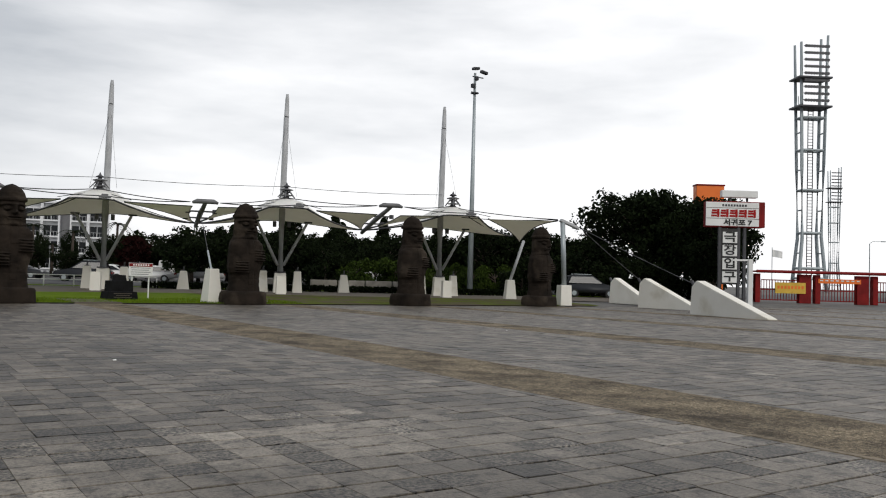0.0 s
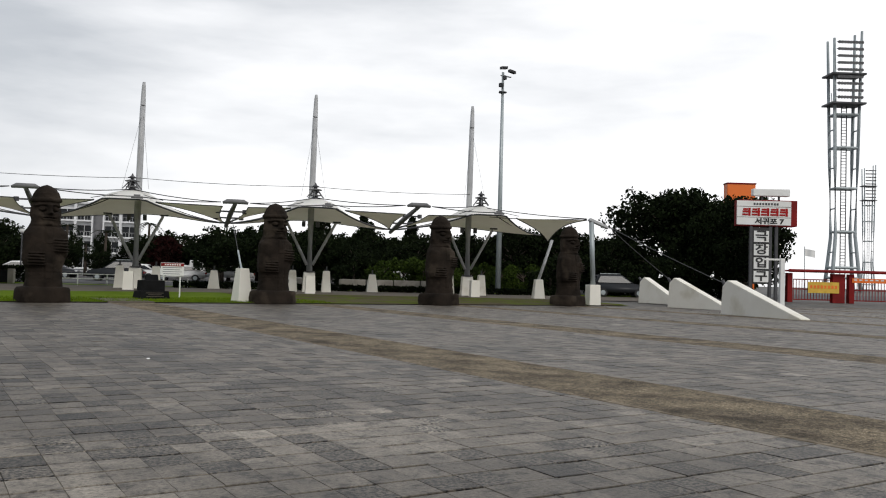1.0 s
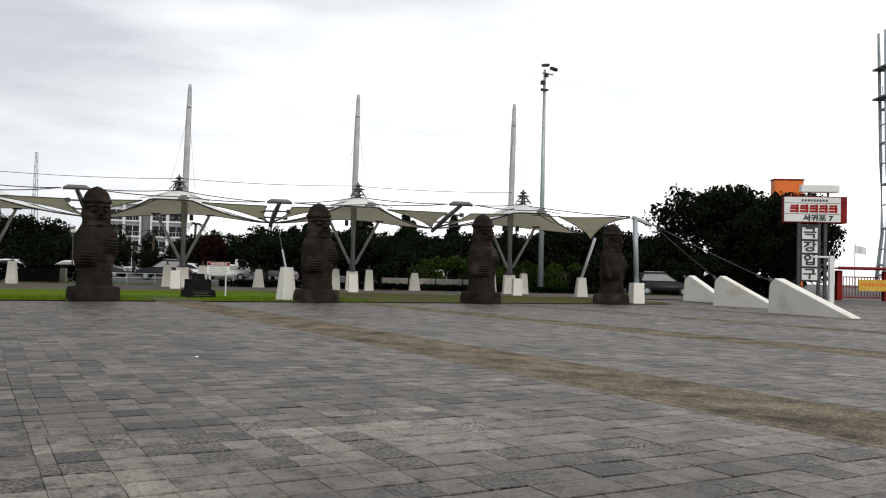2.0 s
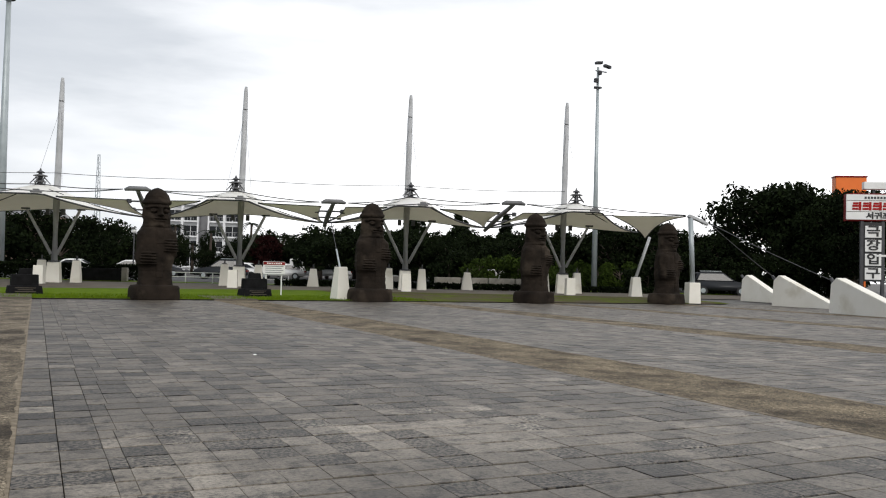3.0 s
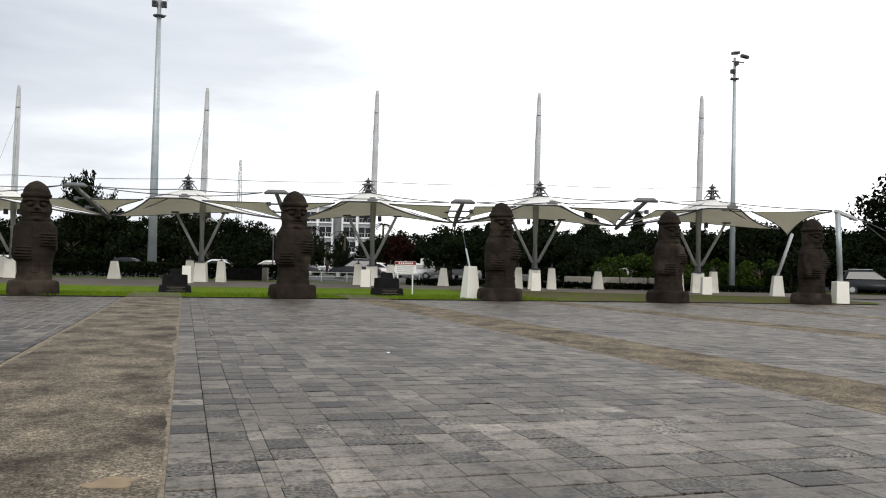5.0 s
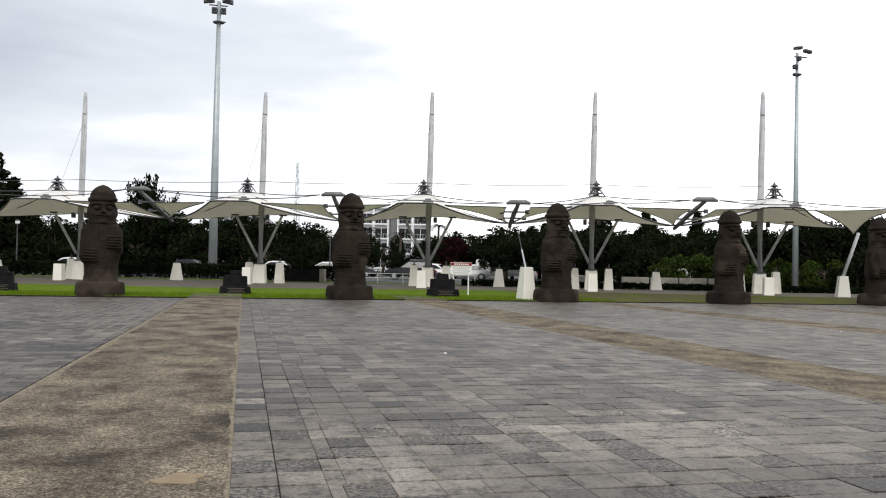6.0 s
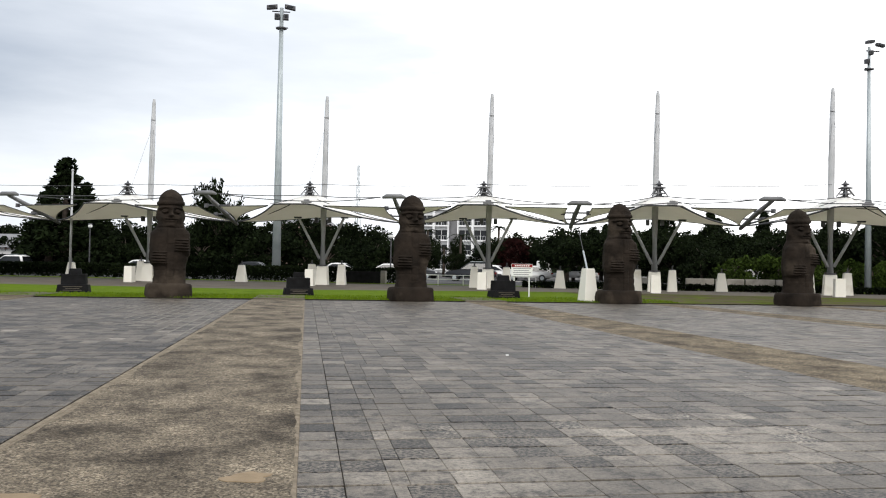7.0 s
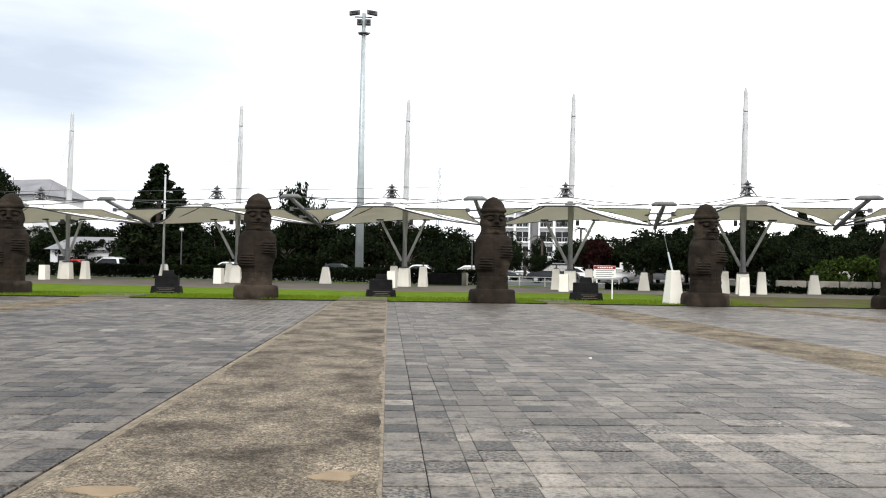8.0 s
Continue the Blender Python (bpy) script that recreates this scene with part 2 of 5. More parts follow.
M_STEEL = surf("pale_painted_steel", (0.33, 0.335, 0.34), (0.45, 0.455, 0.46), 1.5, 0.5, 0.05, 30)
M_GALV = surf("galvanised_steel", (0.3, 0.34, 0.35), (0.42, 0.46, 0.47), 1.2, 0.45, 0.05, 30, metal=0.3)
M_DARK = surf("dark_steel", (0.03, 0.03, 0.034), (0.07, 0.07, 0.075), 2.0, 0.5, 0.05, 30)
M_CABLE = surf("steel_cable", (0.025, 0.025, 0.027), (0.06, 0.06, 0.064), 4.0, 0.6, 0.05, 60, metal=0.1)
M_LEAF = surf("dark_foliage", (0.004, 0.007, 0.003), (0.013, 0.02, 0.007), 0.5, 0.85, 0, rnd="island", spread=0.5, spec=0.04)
M_LEAF2 = surf("fresh_foliage", (0.012, 0.022, 0.005), (0.042, 0.066, 0.011), 0.5, 0.85, 0, rnd="island", spread=0.5, spec=0.04)
M_LEAF3 = surf("red_foliage", (0.01, 0.004, 0.0035), (0.022, 0.0065, 0.006), 0.7, 0.85, 0, rnd="island", spread=0.4, spec=0.04)
M_BARK = surf("bark", (0.04, 0.03, 0.022), (0.085, 0.065, 0.05), 3.0, 0.9, 0.8, 30)
M_HOUSE = surf("white_render", (0.72, 0.73, 0.74), (0.82, 0.82, 0.82), 0.4, 0.8, 0.05, 10)
M_ROOF = surf("grey_roof_tile", (0.16, 0.16, 0.17), (0.26, 0.26, 0.27), 0.6, 0.8, 0.2, 12)
M_TYRE = surf("rubber", (0.015, 0.015, 0.015), (0.03, 0.03, 0.03), 5.0, 0.8, 0.1, 50)
M_RED = surf("red_paint", (0.13, 0.006, 0.006), (0.27, 0.012, 0.011), 1.2, 0.6, 0.05, 25, spec=0.2)
M_ORANGE = surf("orange_panel", (0.8, 0.15, 0.012), (0.9, 0.2, 0.02), 0.8, 0.5, 0.03, 20)
M_YELLOW = surf("yellow_banner", (0.6, 0.36, 0.04), (0.75, 0.5, 0.07), 2.5, 0.7, 0.1, 15)
M_SIGNWHITE = surf("sign_face", (0.72, 0.72, 0.69), (0.82, 0.82, 0.8), 0.8, 0.45, 0.02, 20)
M_BLACKPAINT = surf("black_paint", (0.012, 0.012, 0.012), (0.025, 0.025, 0.025), 3.0, 0.5, 0.02, 20)


def glassy(name, color, rough=0.08):
    m = bpy.data.materials.new(name)
    m.use_nodes = True
    b = m.node_tree.nodes["Principled BSDF"]
    b.inputs["Base Color"].default_value, b.inputs["Roughness"].default_value = (*color, 1), rough
    b.inputs["Specular IOR Level"].default_value = 0.35
    return m


M_GLASS = glassy("window_glass", (0.012, 0.014, 0.016), 0.12)


def membrane():
    m = bpy.data.materials.new("canopy_membrane")
    m.use_nodes = True
    n, l = m.node_tree.nodes, m.node_tree.links
    b = n["Principled BSDF"]
    out = n["Material Output"]
    g = n.new("ShaderNodeNewGeometry")
    t = n.new("ShaderNodeTexNoise")
    t.inputs["Scale"].default_value, t.inputs["Detail"].default_value = 0.9, 6
    l.new(g.outputs["Position"], t.inputs["Vector"])
    cr = n.new("ShaderNodeValToRGB")
    cr.color_ramp.elements[0].position, cr.color_ramp.elements[0].color = 0.3, (0.88, 0.875, 0.84, 1)
    cr.color_ramp.elements[1].position, cr.color_ramp.elements[1].color = 0.7, (0.94, 0.935, 0.91, 1)
    l.new(t.outputs["Fac"], cr.inputs["Fac"])
    l.new(cr.outputs["Color"], b.inputs["Base Color"])
    b.inputs["Roughness"].default_value = 0.6
    tr = n.new("ShaderNodeBsdfTranslucent")
    tr.inputs["Color"].default_value = (0.92, 0.88, 0.78, 1)
    mx = n.new("ShaderNodeMixShader")
    mx.inputs["Fac"].default_value = 0.3
    l.new(b.outputs["BSDF"], mx.inputs[1])
    l.new(tr.outputs["BSDF"], mx.inputs[2])
    l.new(mx.outputs["Shader"], out.inputs["Surface"])
    return m


M_SAIL = membrane()


# ---- building blocks ----
def part(name, bm, material, parent=None, label="", smooth=False):
    me = bpy.data.meshes.new(name)
    bmesh.ops.recalc_face_normals(bm, faces=bm.faces)
    bm.to_mesh(me)
    bm.free()
    me.materials.append(material)
    if smooth:
        for p in me.polygons:
            p.use_smooth = True
    ob = new(name, me)
    if parent:
        ob.parent = parent
    if label:
        ob["label"] = label
    return ob


def thing(name, m, label, category, group="", kind=""):
    ob = new(name)
    ob.empty_display_size = 0.2
    ob.matrix_basis = m
    return tagged(ob, label, category, group, kind)


def box(bm, c, s, top=1.0, bevel=0.0, topy=None):
    """A box round the centre c of size s, its top scaled, its edges rounded."""
    r = bmesh.ops.create_cube(bm, size=1.0)
    for v in r["verts"]:
        k = top if v.co.z > 0 else 1.0
        ky = (topy if topy is not None else top) if v.co.z > 0 else 1.0
        v.co = Vector((c[0] + v.co.x * s[0] * k, c[1] + v.co.y * s[1] * ky, c[2] + v.co.z * s[2]))
    if bevel:
        es = list({e for v in r["verts"] for e in v.link_edges})
        bmesh.ops.bevel(bm, geom=es, offset=bevel, segments=2, affect="EDGES", profile=0.6)
    return bm


def tube(bm, pts, radii, n=10, caps=True):
    """A round bar along points, with a radius at each."""
    pts = [Vector(p) for p in pts]
    rings = []
    for i, p in enumerate(pts):
        a = pts[max(0, i - 1)]
        b = pts[min(len(pts) - 1, i + 1)]
        q = (b - a).to_track_quat("Z", "Y")
        rad = radii[i] if isinstance(radii, (list, tuple)) else radii
        rings.append([bm.verts.new(p + q @ Vector((rad * math.cos(k * math.tau / n), rad * math.sin(k * math.tau / n), 0))) for k in range(n)])
    for a, b in zip(rings, rings[1:]):
        for k in range(n):
            bm.faces.new((a[k], a[(k + 1) % n], b[(k + 1) % n], b[k]))
    if caps:
        bm.faces.new(rings[0][::-1])
        bm.faces.new(rings[-1])
    return bm


def B():
    return bmesh.new()


def raw_mesh(name, verts, faces, material, parent=None, smooth=False):
    me = bpy.data.meshes.new(name)
    me.from_pydata(verts, [], faces)
    me.materials.append(material)
    if smooth:
        for p in me.polygons:
            p.use_smooth = True
    me.update()
    ob = new(name, me)
    if parent:
        ob.parent = parent
    return ob


# ---- plan ----
ROW_YAW = radians(-18.5)
ROW_C = Vector((-0.02, 1.2, 0))
ROW_AX = Vector((-math.sin(ROW_YAW), math.cos(ROW_YAW), 0))
ROW_RT = Vector((math.cos(ROW_YAW), math.sin(ROW_YAW), 0))


def depth_of(x, y):
    return (Vector((x, y, 0)) - ROW_C).dot(ROW_AX)


def height(x, y):
    """The land rises gently behind the plaza."""
    d = depth_of(x, y)
    if y < 37.6 and x < 60:
        return 0.0
    return float(np.interp(d, [38, 46, 55, 70, 95, 140], [0.0, 0.06, 0.2, 0.36, 0.6, 0.9]))


def row(u, d, z=0.0):
    """A place in the canopy's own axes: along the row, away from the plaza, above its ground."""
    return ROW_C + ROW_RT * u + ROW_AX * d + Vector((0, 0, z))


LAWN_Y = 37.3
STRIPS = [(-31.2, -29.4), (-21.9, -20.0), (-12.9, -10.9), (-2.34, -0.24), (6.6, 8.4), (14.8, 16.23), (22.35, 23.5), (30.1, 31.2), (38.0, 39.0), (46.0, 47.0), (54.0, 55.0)]


def sheet(name, us, ds, lift, material, kind="structure", label="", category=""):
    """A sheet of land over a net in the row's axes, following the land's height."""
    vs, fs = [], []
    for d in ds:
        for u in us:
            p = row(u, d)
            vs.append((p.x, p.y, height(p.x, p.y) + lift))
    w = len(us)
    for j in range(len(ds) - 1):
        for i in range(w - 1):
            fs.append((j * w + i, j * w + i + 1, (j + 1) * w + i + 1, (j + 1) * w + i))
    ob = raw_mesh(name, vs, fs, material)
    return tagged(ob, label, category, kind=kind)


# ---- ground ----
def build_ground():
    xs = [-2600, -900, -300, -150] + [x * 5.0 for x in range(-20, 31)] + [200, 320, 700, 1500, 2600]
    ys = [-1500, -300, -60, -20, 0, 10, 20, 30, 37.5, 37.7, 39, 41, 43, 45, 48, 51, 54, 58, 62, 66, 70, 75, 80, 90, 100, 120, 150, 200, 300, 600, 1500, 2600]
    vs = [(x, y, height(x, y) - 0.03) for y in ys for x in xs]
    w = len(xs)
    fs = [(j * w + i, j * w + i + 1, (j + 1) * w + i + 1, (j + 1) * w + i) for j in range(len(ys) - 1) for i in range(w - 1)]
    tagged(raw_mesh("ground", vs, fs, M_GROUND), "wide grey stone ground of the plaza and beyond", "ground", kind="structure")
    # lawn behind the plaza edge, down to the path in front of the masts
    vs, fs, n = [], [], 0
    for x in [-70 + 2.5 * k for k in range(43)]:
        back = 1.2 + (51.0 - (x + 0.02) * ROW_AX.x) / ROW_AX.y
        back = min(50.2 + 0.3 * max(0.0, -x - 2), max(back, LAWN_Y + 0.6))
        for k in range(9):
            y = LAWN_Y + (back - LAWN_Y) * k / 8
            vs.append((x, y, height(x, y) + 0.035))
        if n:
            for k in range(8):
                fs.append(((n - 1) * 9 + k, n * 9 + k, n * 9 + k + 1, (n - 1) * 9 + k + 1))
        n += 1
    split = [f for f in fs if vs[f[1]][0] > 16.0]
    tagged(raw_mesh("lawn", vs, [f for f in fs if vs[f[1]][0] <= 16.0], M_GRASS), "mown bright green lawn behind the plaza edge", "lawn", kind="structure")
    keep = sorted({k for f in split for k in f})
    index = {k: q for q, k in enumerate(keep)}
    tagged(raw_mesh("worn_lawn", [vs[k] for k in keep], [tuple(index[k] for k in f) for f in split], M_WORN), "thin worn grass with bare brown soil", "lawn", kind="structure")
    us = [-90 + 5 * k for k in range(26)]
    sheet("path_apron", [-90 + 5 * k for k in range(21)], [42.5, 45, 48, 51.0], 0.02, M_PATH, label="worn brown paved path behind the lawn", category="path")
    sheet("path", us, [51.0, 53, 55, 57, 59.0], 0.02, M_PATH, label="worn grey paved path under the canopies", category="path")
    sheet("lawn_strip", us, [59.0, 60, 61.5], 0.05, M_GRASS, label="narrow strip of green grass", category="lawn")
    sheet("road", [-120 + 10 * k for k in range(22)], [66.0, 70, 75, 80, 86.0], 0.01, M_ASPHALT, label="dark asphalt car park lane", category="road")
    # kerb along the lawn, coloured dark for the shadow line at the lawn's edge
    bm = B()
    box(bm, (-18.5, LAWN_Y - 0.06, -0.01), (103, 0.12, 0.1), bevel=0.015)
    tagged(part("kerb", bm, M_SOIL_SHADE), "low kerb along the lawn, darkened in colour as its shadow line", "kerb", kind="structure")
    for i, (x0, x1) in enumerate(STRIPS):
        bm = B()
        end = LAWN_Y - 0.14
        box(bm, ((x0 + x1) / 2, (end - 6) / 2, -0.04), (x1 - x0, end + 6, 0.09), bevel=0.006)
        st = tagged(part("paving_strip", bm, M_STRIP if i == 3 else M_STRIP_TAN), "brown exposed aggregate strip, stained and mossy", "paving strip", kind="structure")
        for xe in (x0 - 0.05,) if i == 3 else ():
            bm = B()
            box(bm, (xe, (end - 6) / 2, -0.04), (0.06, end + 6, 0.084), bevel=0.012)
            part("edging", bm, M_LIP, st)
        if i in (2, 3, 4):
            bm = B()
            box(bm, ((x0 + x1) / 2, end + 2.1, 0.03), (x1 - x0, 4.3, 0.07), bevel=0.01)
            part("strip_end", bm, M_PATH, st)
        if i in (3, 4, 5):
            # ragged lip of pale mortar between strip and slabs
            for xe, way in ((x0, 1), (x1, -1)):
                bm = B()
                n = 420
                rim = []
                for q in range(n + 1):
                    yq = 3.0 + (end - 3.0) * q / n
                    reach = 0.006 + 0.11 * max(0.0, noise.noise(Vector((yq * 0.7, x0, 1)))) + 0.05 * abs(noise.noise(Vector((yq * 4.3, x0, 5))))
                    rim.append((bm.verts.new((xe - way * 0.014, yq, -0.006)), bm.verts.new((xe - way * 0.008, yq, 0.006)), bm.verts.new((xe + way * reach * 0.8, yq, 0.0085)), bm.verts.new((xe + way * reach, yq, 0.003))))
                for ra, rb in zip(rim, rim[1:]):
                    for c in range(3):
                        bm.faces.new((ra[c], ra[c + 1], rb[c + 1], rb[c]))
                part("mortar_lip", bm, M_LIP, st)


build_ground()


# ---- statues ----
def statue_mesh():
    """A standing figure of carved basalt on a square plinth: domed hat with a brim, long face, sleeves, two large hands."""
    h, n = 4.45, 176
    zs = np.concatenate([np.linspace(0, 0.13, 8), np.linspace(0.133, 0.985, 230), np.linspace(0.988, 1.0, 5)])
    prof = [  # height, half width, half depth, squareness
        (0.0, 0.92, 0.78, 4.2), (0.06, 0.92, 0.78, 4.2), (0.122, 0.9, 0.76, 4), (0.13, 0.86, 0.74, 3.6), (0.136, 0.65, 0.62, 3.0), (0.2, 0.62, 0.59, 2.7), (0.29, 0.645, 0.59, 2.5),
        (0.36, 0.71, 0.62, 2.6), (0.46, 0.715, 0.6, 2.6), (0.54, 0.70, 0.57, 2.6), (0.585, 0.69, 0.55, 2.5), (0.625, 0.635, 0.52, 2.4), (0.652, 0.56, 0.49, 2.3), (0.675, 0.505, 0.47, 2.3),
        (0.72, 0.49, 0.48, 2.3), (0.78, 0.475, 0.47, 2.2), (0.838, 0.455, 0.46, 2.2), (0.848, 0.46, 0.465, 2.1), (0.853, 0.53, 0.54, 2.0), (0.866, 0.55, 0.56, 2.0), (0.878, 0.535, 0.545, 2.0),
        (0.888, 0.49, 0.5, 2.0), (0.92, 0.45, 0.46, 2.0), (0.95, 0.38, 0.39, 2.0), (0.975, 0.275, 0.28, 2.0), (0.99, 0.16, 0.16, 2.0), (1.0, 0.02, 0.02, 2.0)]
    pz = [p[0] for p in prof]

    def seg(px, pz_, a, b):
        ax, az, bx, bz = *a, *b
        dx, dz = bx - ax, bz - az
        t = max(0.0, min(1.0, ((px - ax) * dx + (pz_ - az) * dz) / (dx * dx + dz * dz)))
        return math.hypot(px - ax - t * dx, pz_ - az - t * dz)

    def step(d, r, soft):
        """One inside the radius, none outside, with a soft shoulder."""
        q = max(0.0, min(1.0, (r + soft - d) / soft))
        return q * q * (3 - 2 * q)

    vs, fs = [], []
    for f in zs:
        a, b, e = (float(np.interp(f, pz, [p[k] for p in prof])) for k in (1, 2, 3))
        for k in range(n):
            th = k * math.tau / n
            c, s = math.cos(th), math.sin(th)
            r = (abs(c / a) ** e + abs(s / b) ** e) ** (-1 / e)
            x, y, z = r * c, r * s, f * h
            push = 0.0
            if s < 0.25 and 0.14 < f < 0.66:
                fr = min(1.0, max(0.0, (0.25 - s) * 2.6))
                # upper arms hang from the shoulders, forearms cross to the belly
                for sx, elbow, hand in ((1, 0.42, 0.485), (-1, 0.335, 0.368)):
                    arm = min(seg(x, z, (sx * 0.66, 0.58 * h), (sx * 0.75, elbow * h)), seg(x, z, (sx * 0.75, elbow * h), (sx * 0.42, hand * h)))
                    push += 0.085 * step(arm, 0.1, 0.13)
                    # hand with four fingers, the thumb above
                    hx, hz = sx * 0.37, hand * h
                    q = step(abs(x - hx), 0.19, 0.06) * step(abs(z - hz), 0.21, 0.05)
                    if q:
                        push += q * (0.1 + 0.045 * math.cos((z - hz) * math.tau / 0.112))
                # the coat's front edges and hem
                if f < 0.64:
                    push += 0.03 * step(abs(x), 0.08, 0.08) * (f > 0.2) * (f > 0.5 or f < 0.33)
                    push -= 0.018 * math.exp(-((abs(x) - 0.16) / 0.03) ** 2)
                push -= 0.015 * math.exp(-((f - 0.255) / 0.008) ** 2)
                push *= fr
            if s < 0 and 0.645 < f < 0.855:
                fr = min(1.0, -s * 2.2)
                # a long broad nose, bulging ringed eyes, heavy brows, cheeks, closed mouth, chin
                push += 0.2 * math.exp(-(seg(x, z, (0, 0.82 * h), (0, 0.757 * h)) / 0.075) ** 2) + 0.1 * math.exp(-(math.hypot(x / 1.5, z - 0.752 * h) / 0.07) ** 2)
                for sx in (-1, 1):
                    d = math.hypot((x - sx * 0.235) / 1.45, z - 0.79 * h)
                    push += 0.09 * step(d, 0.05, 0.04) - 0.05 * math.exp(-((d - 0.11) / 0.03) ** 2)
                    push += 0.05 * math.exp(-(seg(x, z, (sx * 0.09, 0.828 * h), (sx * 0.42, 0.818 * h)) / 0.045) ** 2)
                    push += 0.07 * math.exp(-(math.hypot(x - sx * 0.27, z - 0.735 * h) / 0.12) ** 2)
                push += 0.09 * math.exp(-(seg(x, z, (-0.17, 0.712 * h), (0.17, 0.712 * h)) / 0.075) ** 2)
                push -= 0.14 * math.exp(-(seg(x, z, (-0.19, 0.713 * h), (0.19, 0.713 * h)) / 0.022) ** 2)
                push += 0.1 * math.exp(-(math.hypot(x / 1.6, z - 0.668 * h) / 0.09) ** 2)
                push *= fr
            if f < 0.665 and f > 0.63 and s < 0:          # shade line under the chin
                push -= 0.04 * math.exp(-((f - 0.643) / 0.008) ** 2) * min(1.0, -s * 2)
            if 0.68 < f < 0.845 and abs(s) < 0.32:        # ears
                push += 0.085 * math.exp(-((f - 0.765) / 0.055) ** 4) * (1 - abs(s) / 0.32)
            q = Vector((x * 1.5, y * 1.5, z * 1.5))
            push += 0.035 * noise.noise(q) + 0.016 * noise.noise(q * 3.5) + 0.01 * noise.noise(q * 9)
            if f >= 0.985:
                push *= max(0.0, (1 - f) / 0.015)
            k2 = (r + push) / r
            vs.append((x * k2, y * k2, z + (0.012 * noise.noise(q * 2) if 0 < f < 1 else 0)))
    m = len(zs)
    for j in range(m - 1):
        for k in range(n):
            fs.append((j * n + k, j * n + (k + 1) % n, (j + 1) * n + (k + 1) % n, (j + 1) * n + k))
    fs.append(tuple(range(n))[::-1])
    fs.append(tuple((m - 1) * n + k for k in range(n)))
    return vs, fs


STATUES = [(-16.8, 39.6, 14, 1.0), (-5.85, 38.1, 12, 1.025), (4.25, 37.55, 10, 1.03), (13.6, 37.5, 12, 1.01), (22.1, 37.2, 14, 1.0), (30.42, 37.26, 16, 0.985)]
s_vs, s_fs = statue_mesh()
first = raw_mesh("stone_statue", s_vs, s_fs, M_BASALT, smooth=True)
tagged(first, "tall dark basalt guardian statue with round hat", "statue", "guardian statues along the plaza")
first.matrix_basis = pose(STATUES[0][0], STATUES[0][1], -0.02, 0, 0, STATUES[0][2])
for x, y, a, size in STATUES[1:]:
    copy_thing(first, pose(x, y, -0.02, 0, 0, a) @ Matrix.Scale(size, 4))


# ---- canopies ----
MASTS = [-58.4, -44.2, -30.0, -17.46, -6.3, 4.22, 14.65]
MIDS = [(a + b) / 2 for a, b in zip(MASTS, MASTS[1:])]
D_ROW, D_FRONT, D_CROWN = 55.0, 49.0, 52.0
ROW_M = pose(ROW_C.x, ROW_C.y, 0, 0, 0, -18.5)     # x along the row, y away from the plaza


M_BOOM = surf("grey_boom_steel", (0.1, 0.1, 0.105), (0.18, 0.18, 0.185), 2.0, 0.5, 0.05, 30)


def gz(u, d):
    p = row(u, d)
    return height(p.x, p.y)


def sag_cable(bm, a, b, sag=0.0, r=0.03, n=6, steps=10):
    a, b = Vector(a), Vector(b)
    pts = [a.lerp(b, k / steps) - Vector((0, 0, sag * 4 * (k / steps) * (1 - k / steps))) for k in range(steps + 1)]
    return tube(bm, pts, r, n)


def pedestal_bm(w=0.62, w2=0.42, h=1.4, d=0.5):
    return box(B(), (0, 0, h / 2), (w, d, h), top=w2 / w, bevel=0.03)


def sail_mesh(name, edge_front, edge_back, drop, parent, n=24, m=10, peak=None):
    """A stretched skin between two curved edges, with a doubled rim; drop: how far its middle dips."""
    vs, fs = [], []
    for side in (0, 1):
        for j in range(m + 1):
            for i in range(n + 1):
                a, b = edge_front(i / n), edge_back(i / n)
                p = a.lerp(b, j / m)
                v = j / m
                p.z += drop * 4 * v * (1 - v) * (0.3 + 0.7 * math.sin(math.pi * i / n))
                if peak:
                    far = math.hypot((p.x - peak[0]) / peak[2], (p.y - peak[1]) / peak[3])
                    p.z += peak[4] * max(0.0, 1 - far) ** 1.35 * min(1.0, 5 * v)
                vs.append((p.x, p.y, p.z - 0.012 * side))
    s = (n + 1) * (m + 1)
    for j in range(m):
        for i in range(n):
            q = (j * (n + 1) + i, j * (n + 1) + i + 1, (j + 1) * (n + 1) + i + 1, (j + 1) * (n + 1) + i)
            fs += [q, tuple(s + k for k in q[::-1])]
    ob = raw_mesh(name, vs, fs, M_SAIL, parent, smooth=True)
    return ob


def edge_rope(parent, fn, r=0.05, n=28):
    bm = B()
    tube(bm, [fn(i / n) for i in range(n + 1)], r, 6)
    return part("edge_cable", bm, M_CABLE, parent)


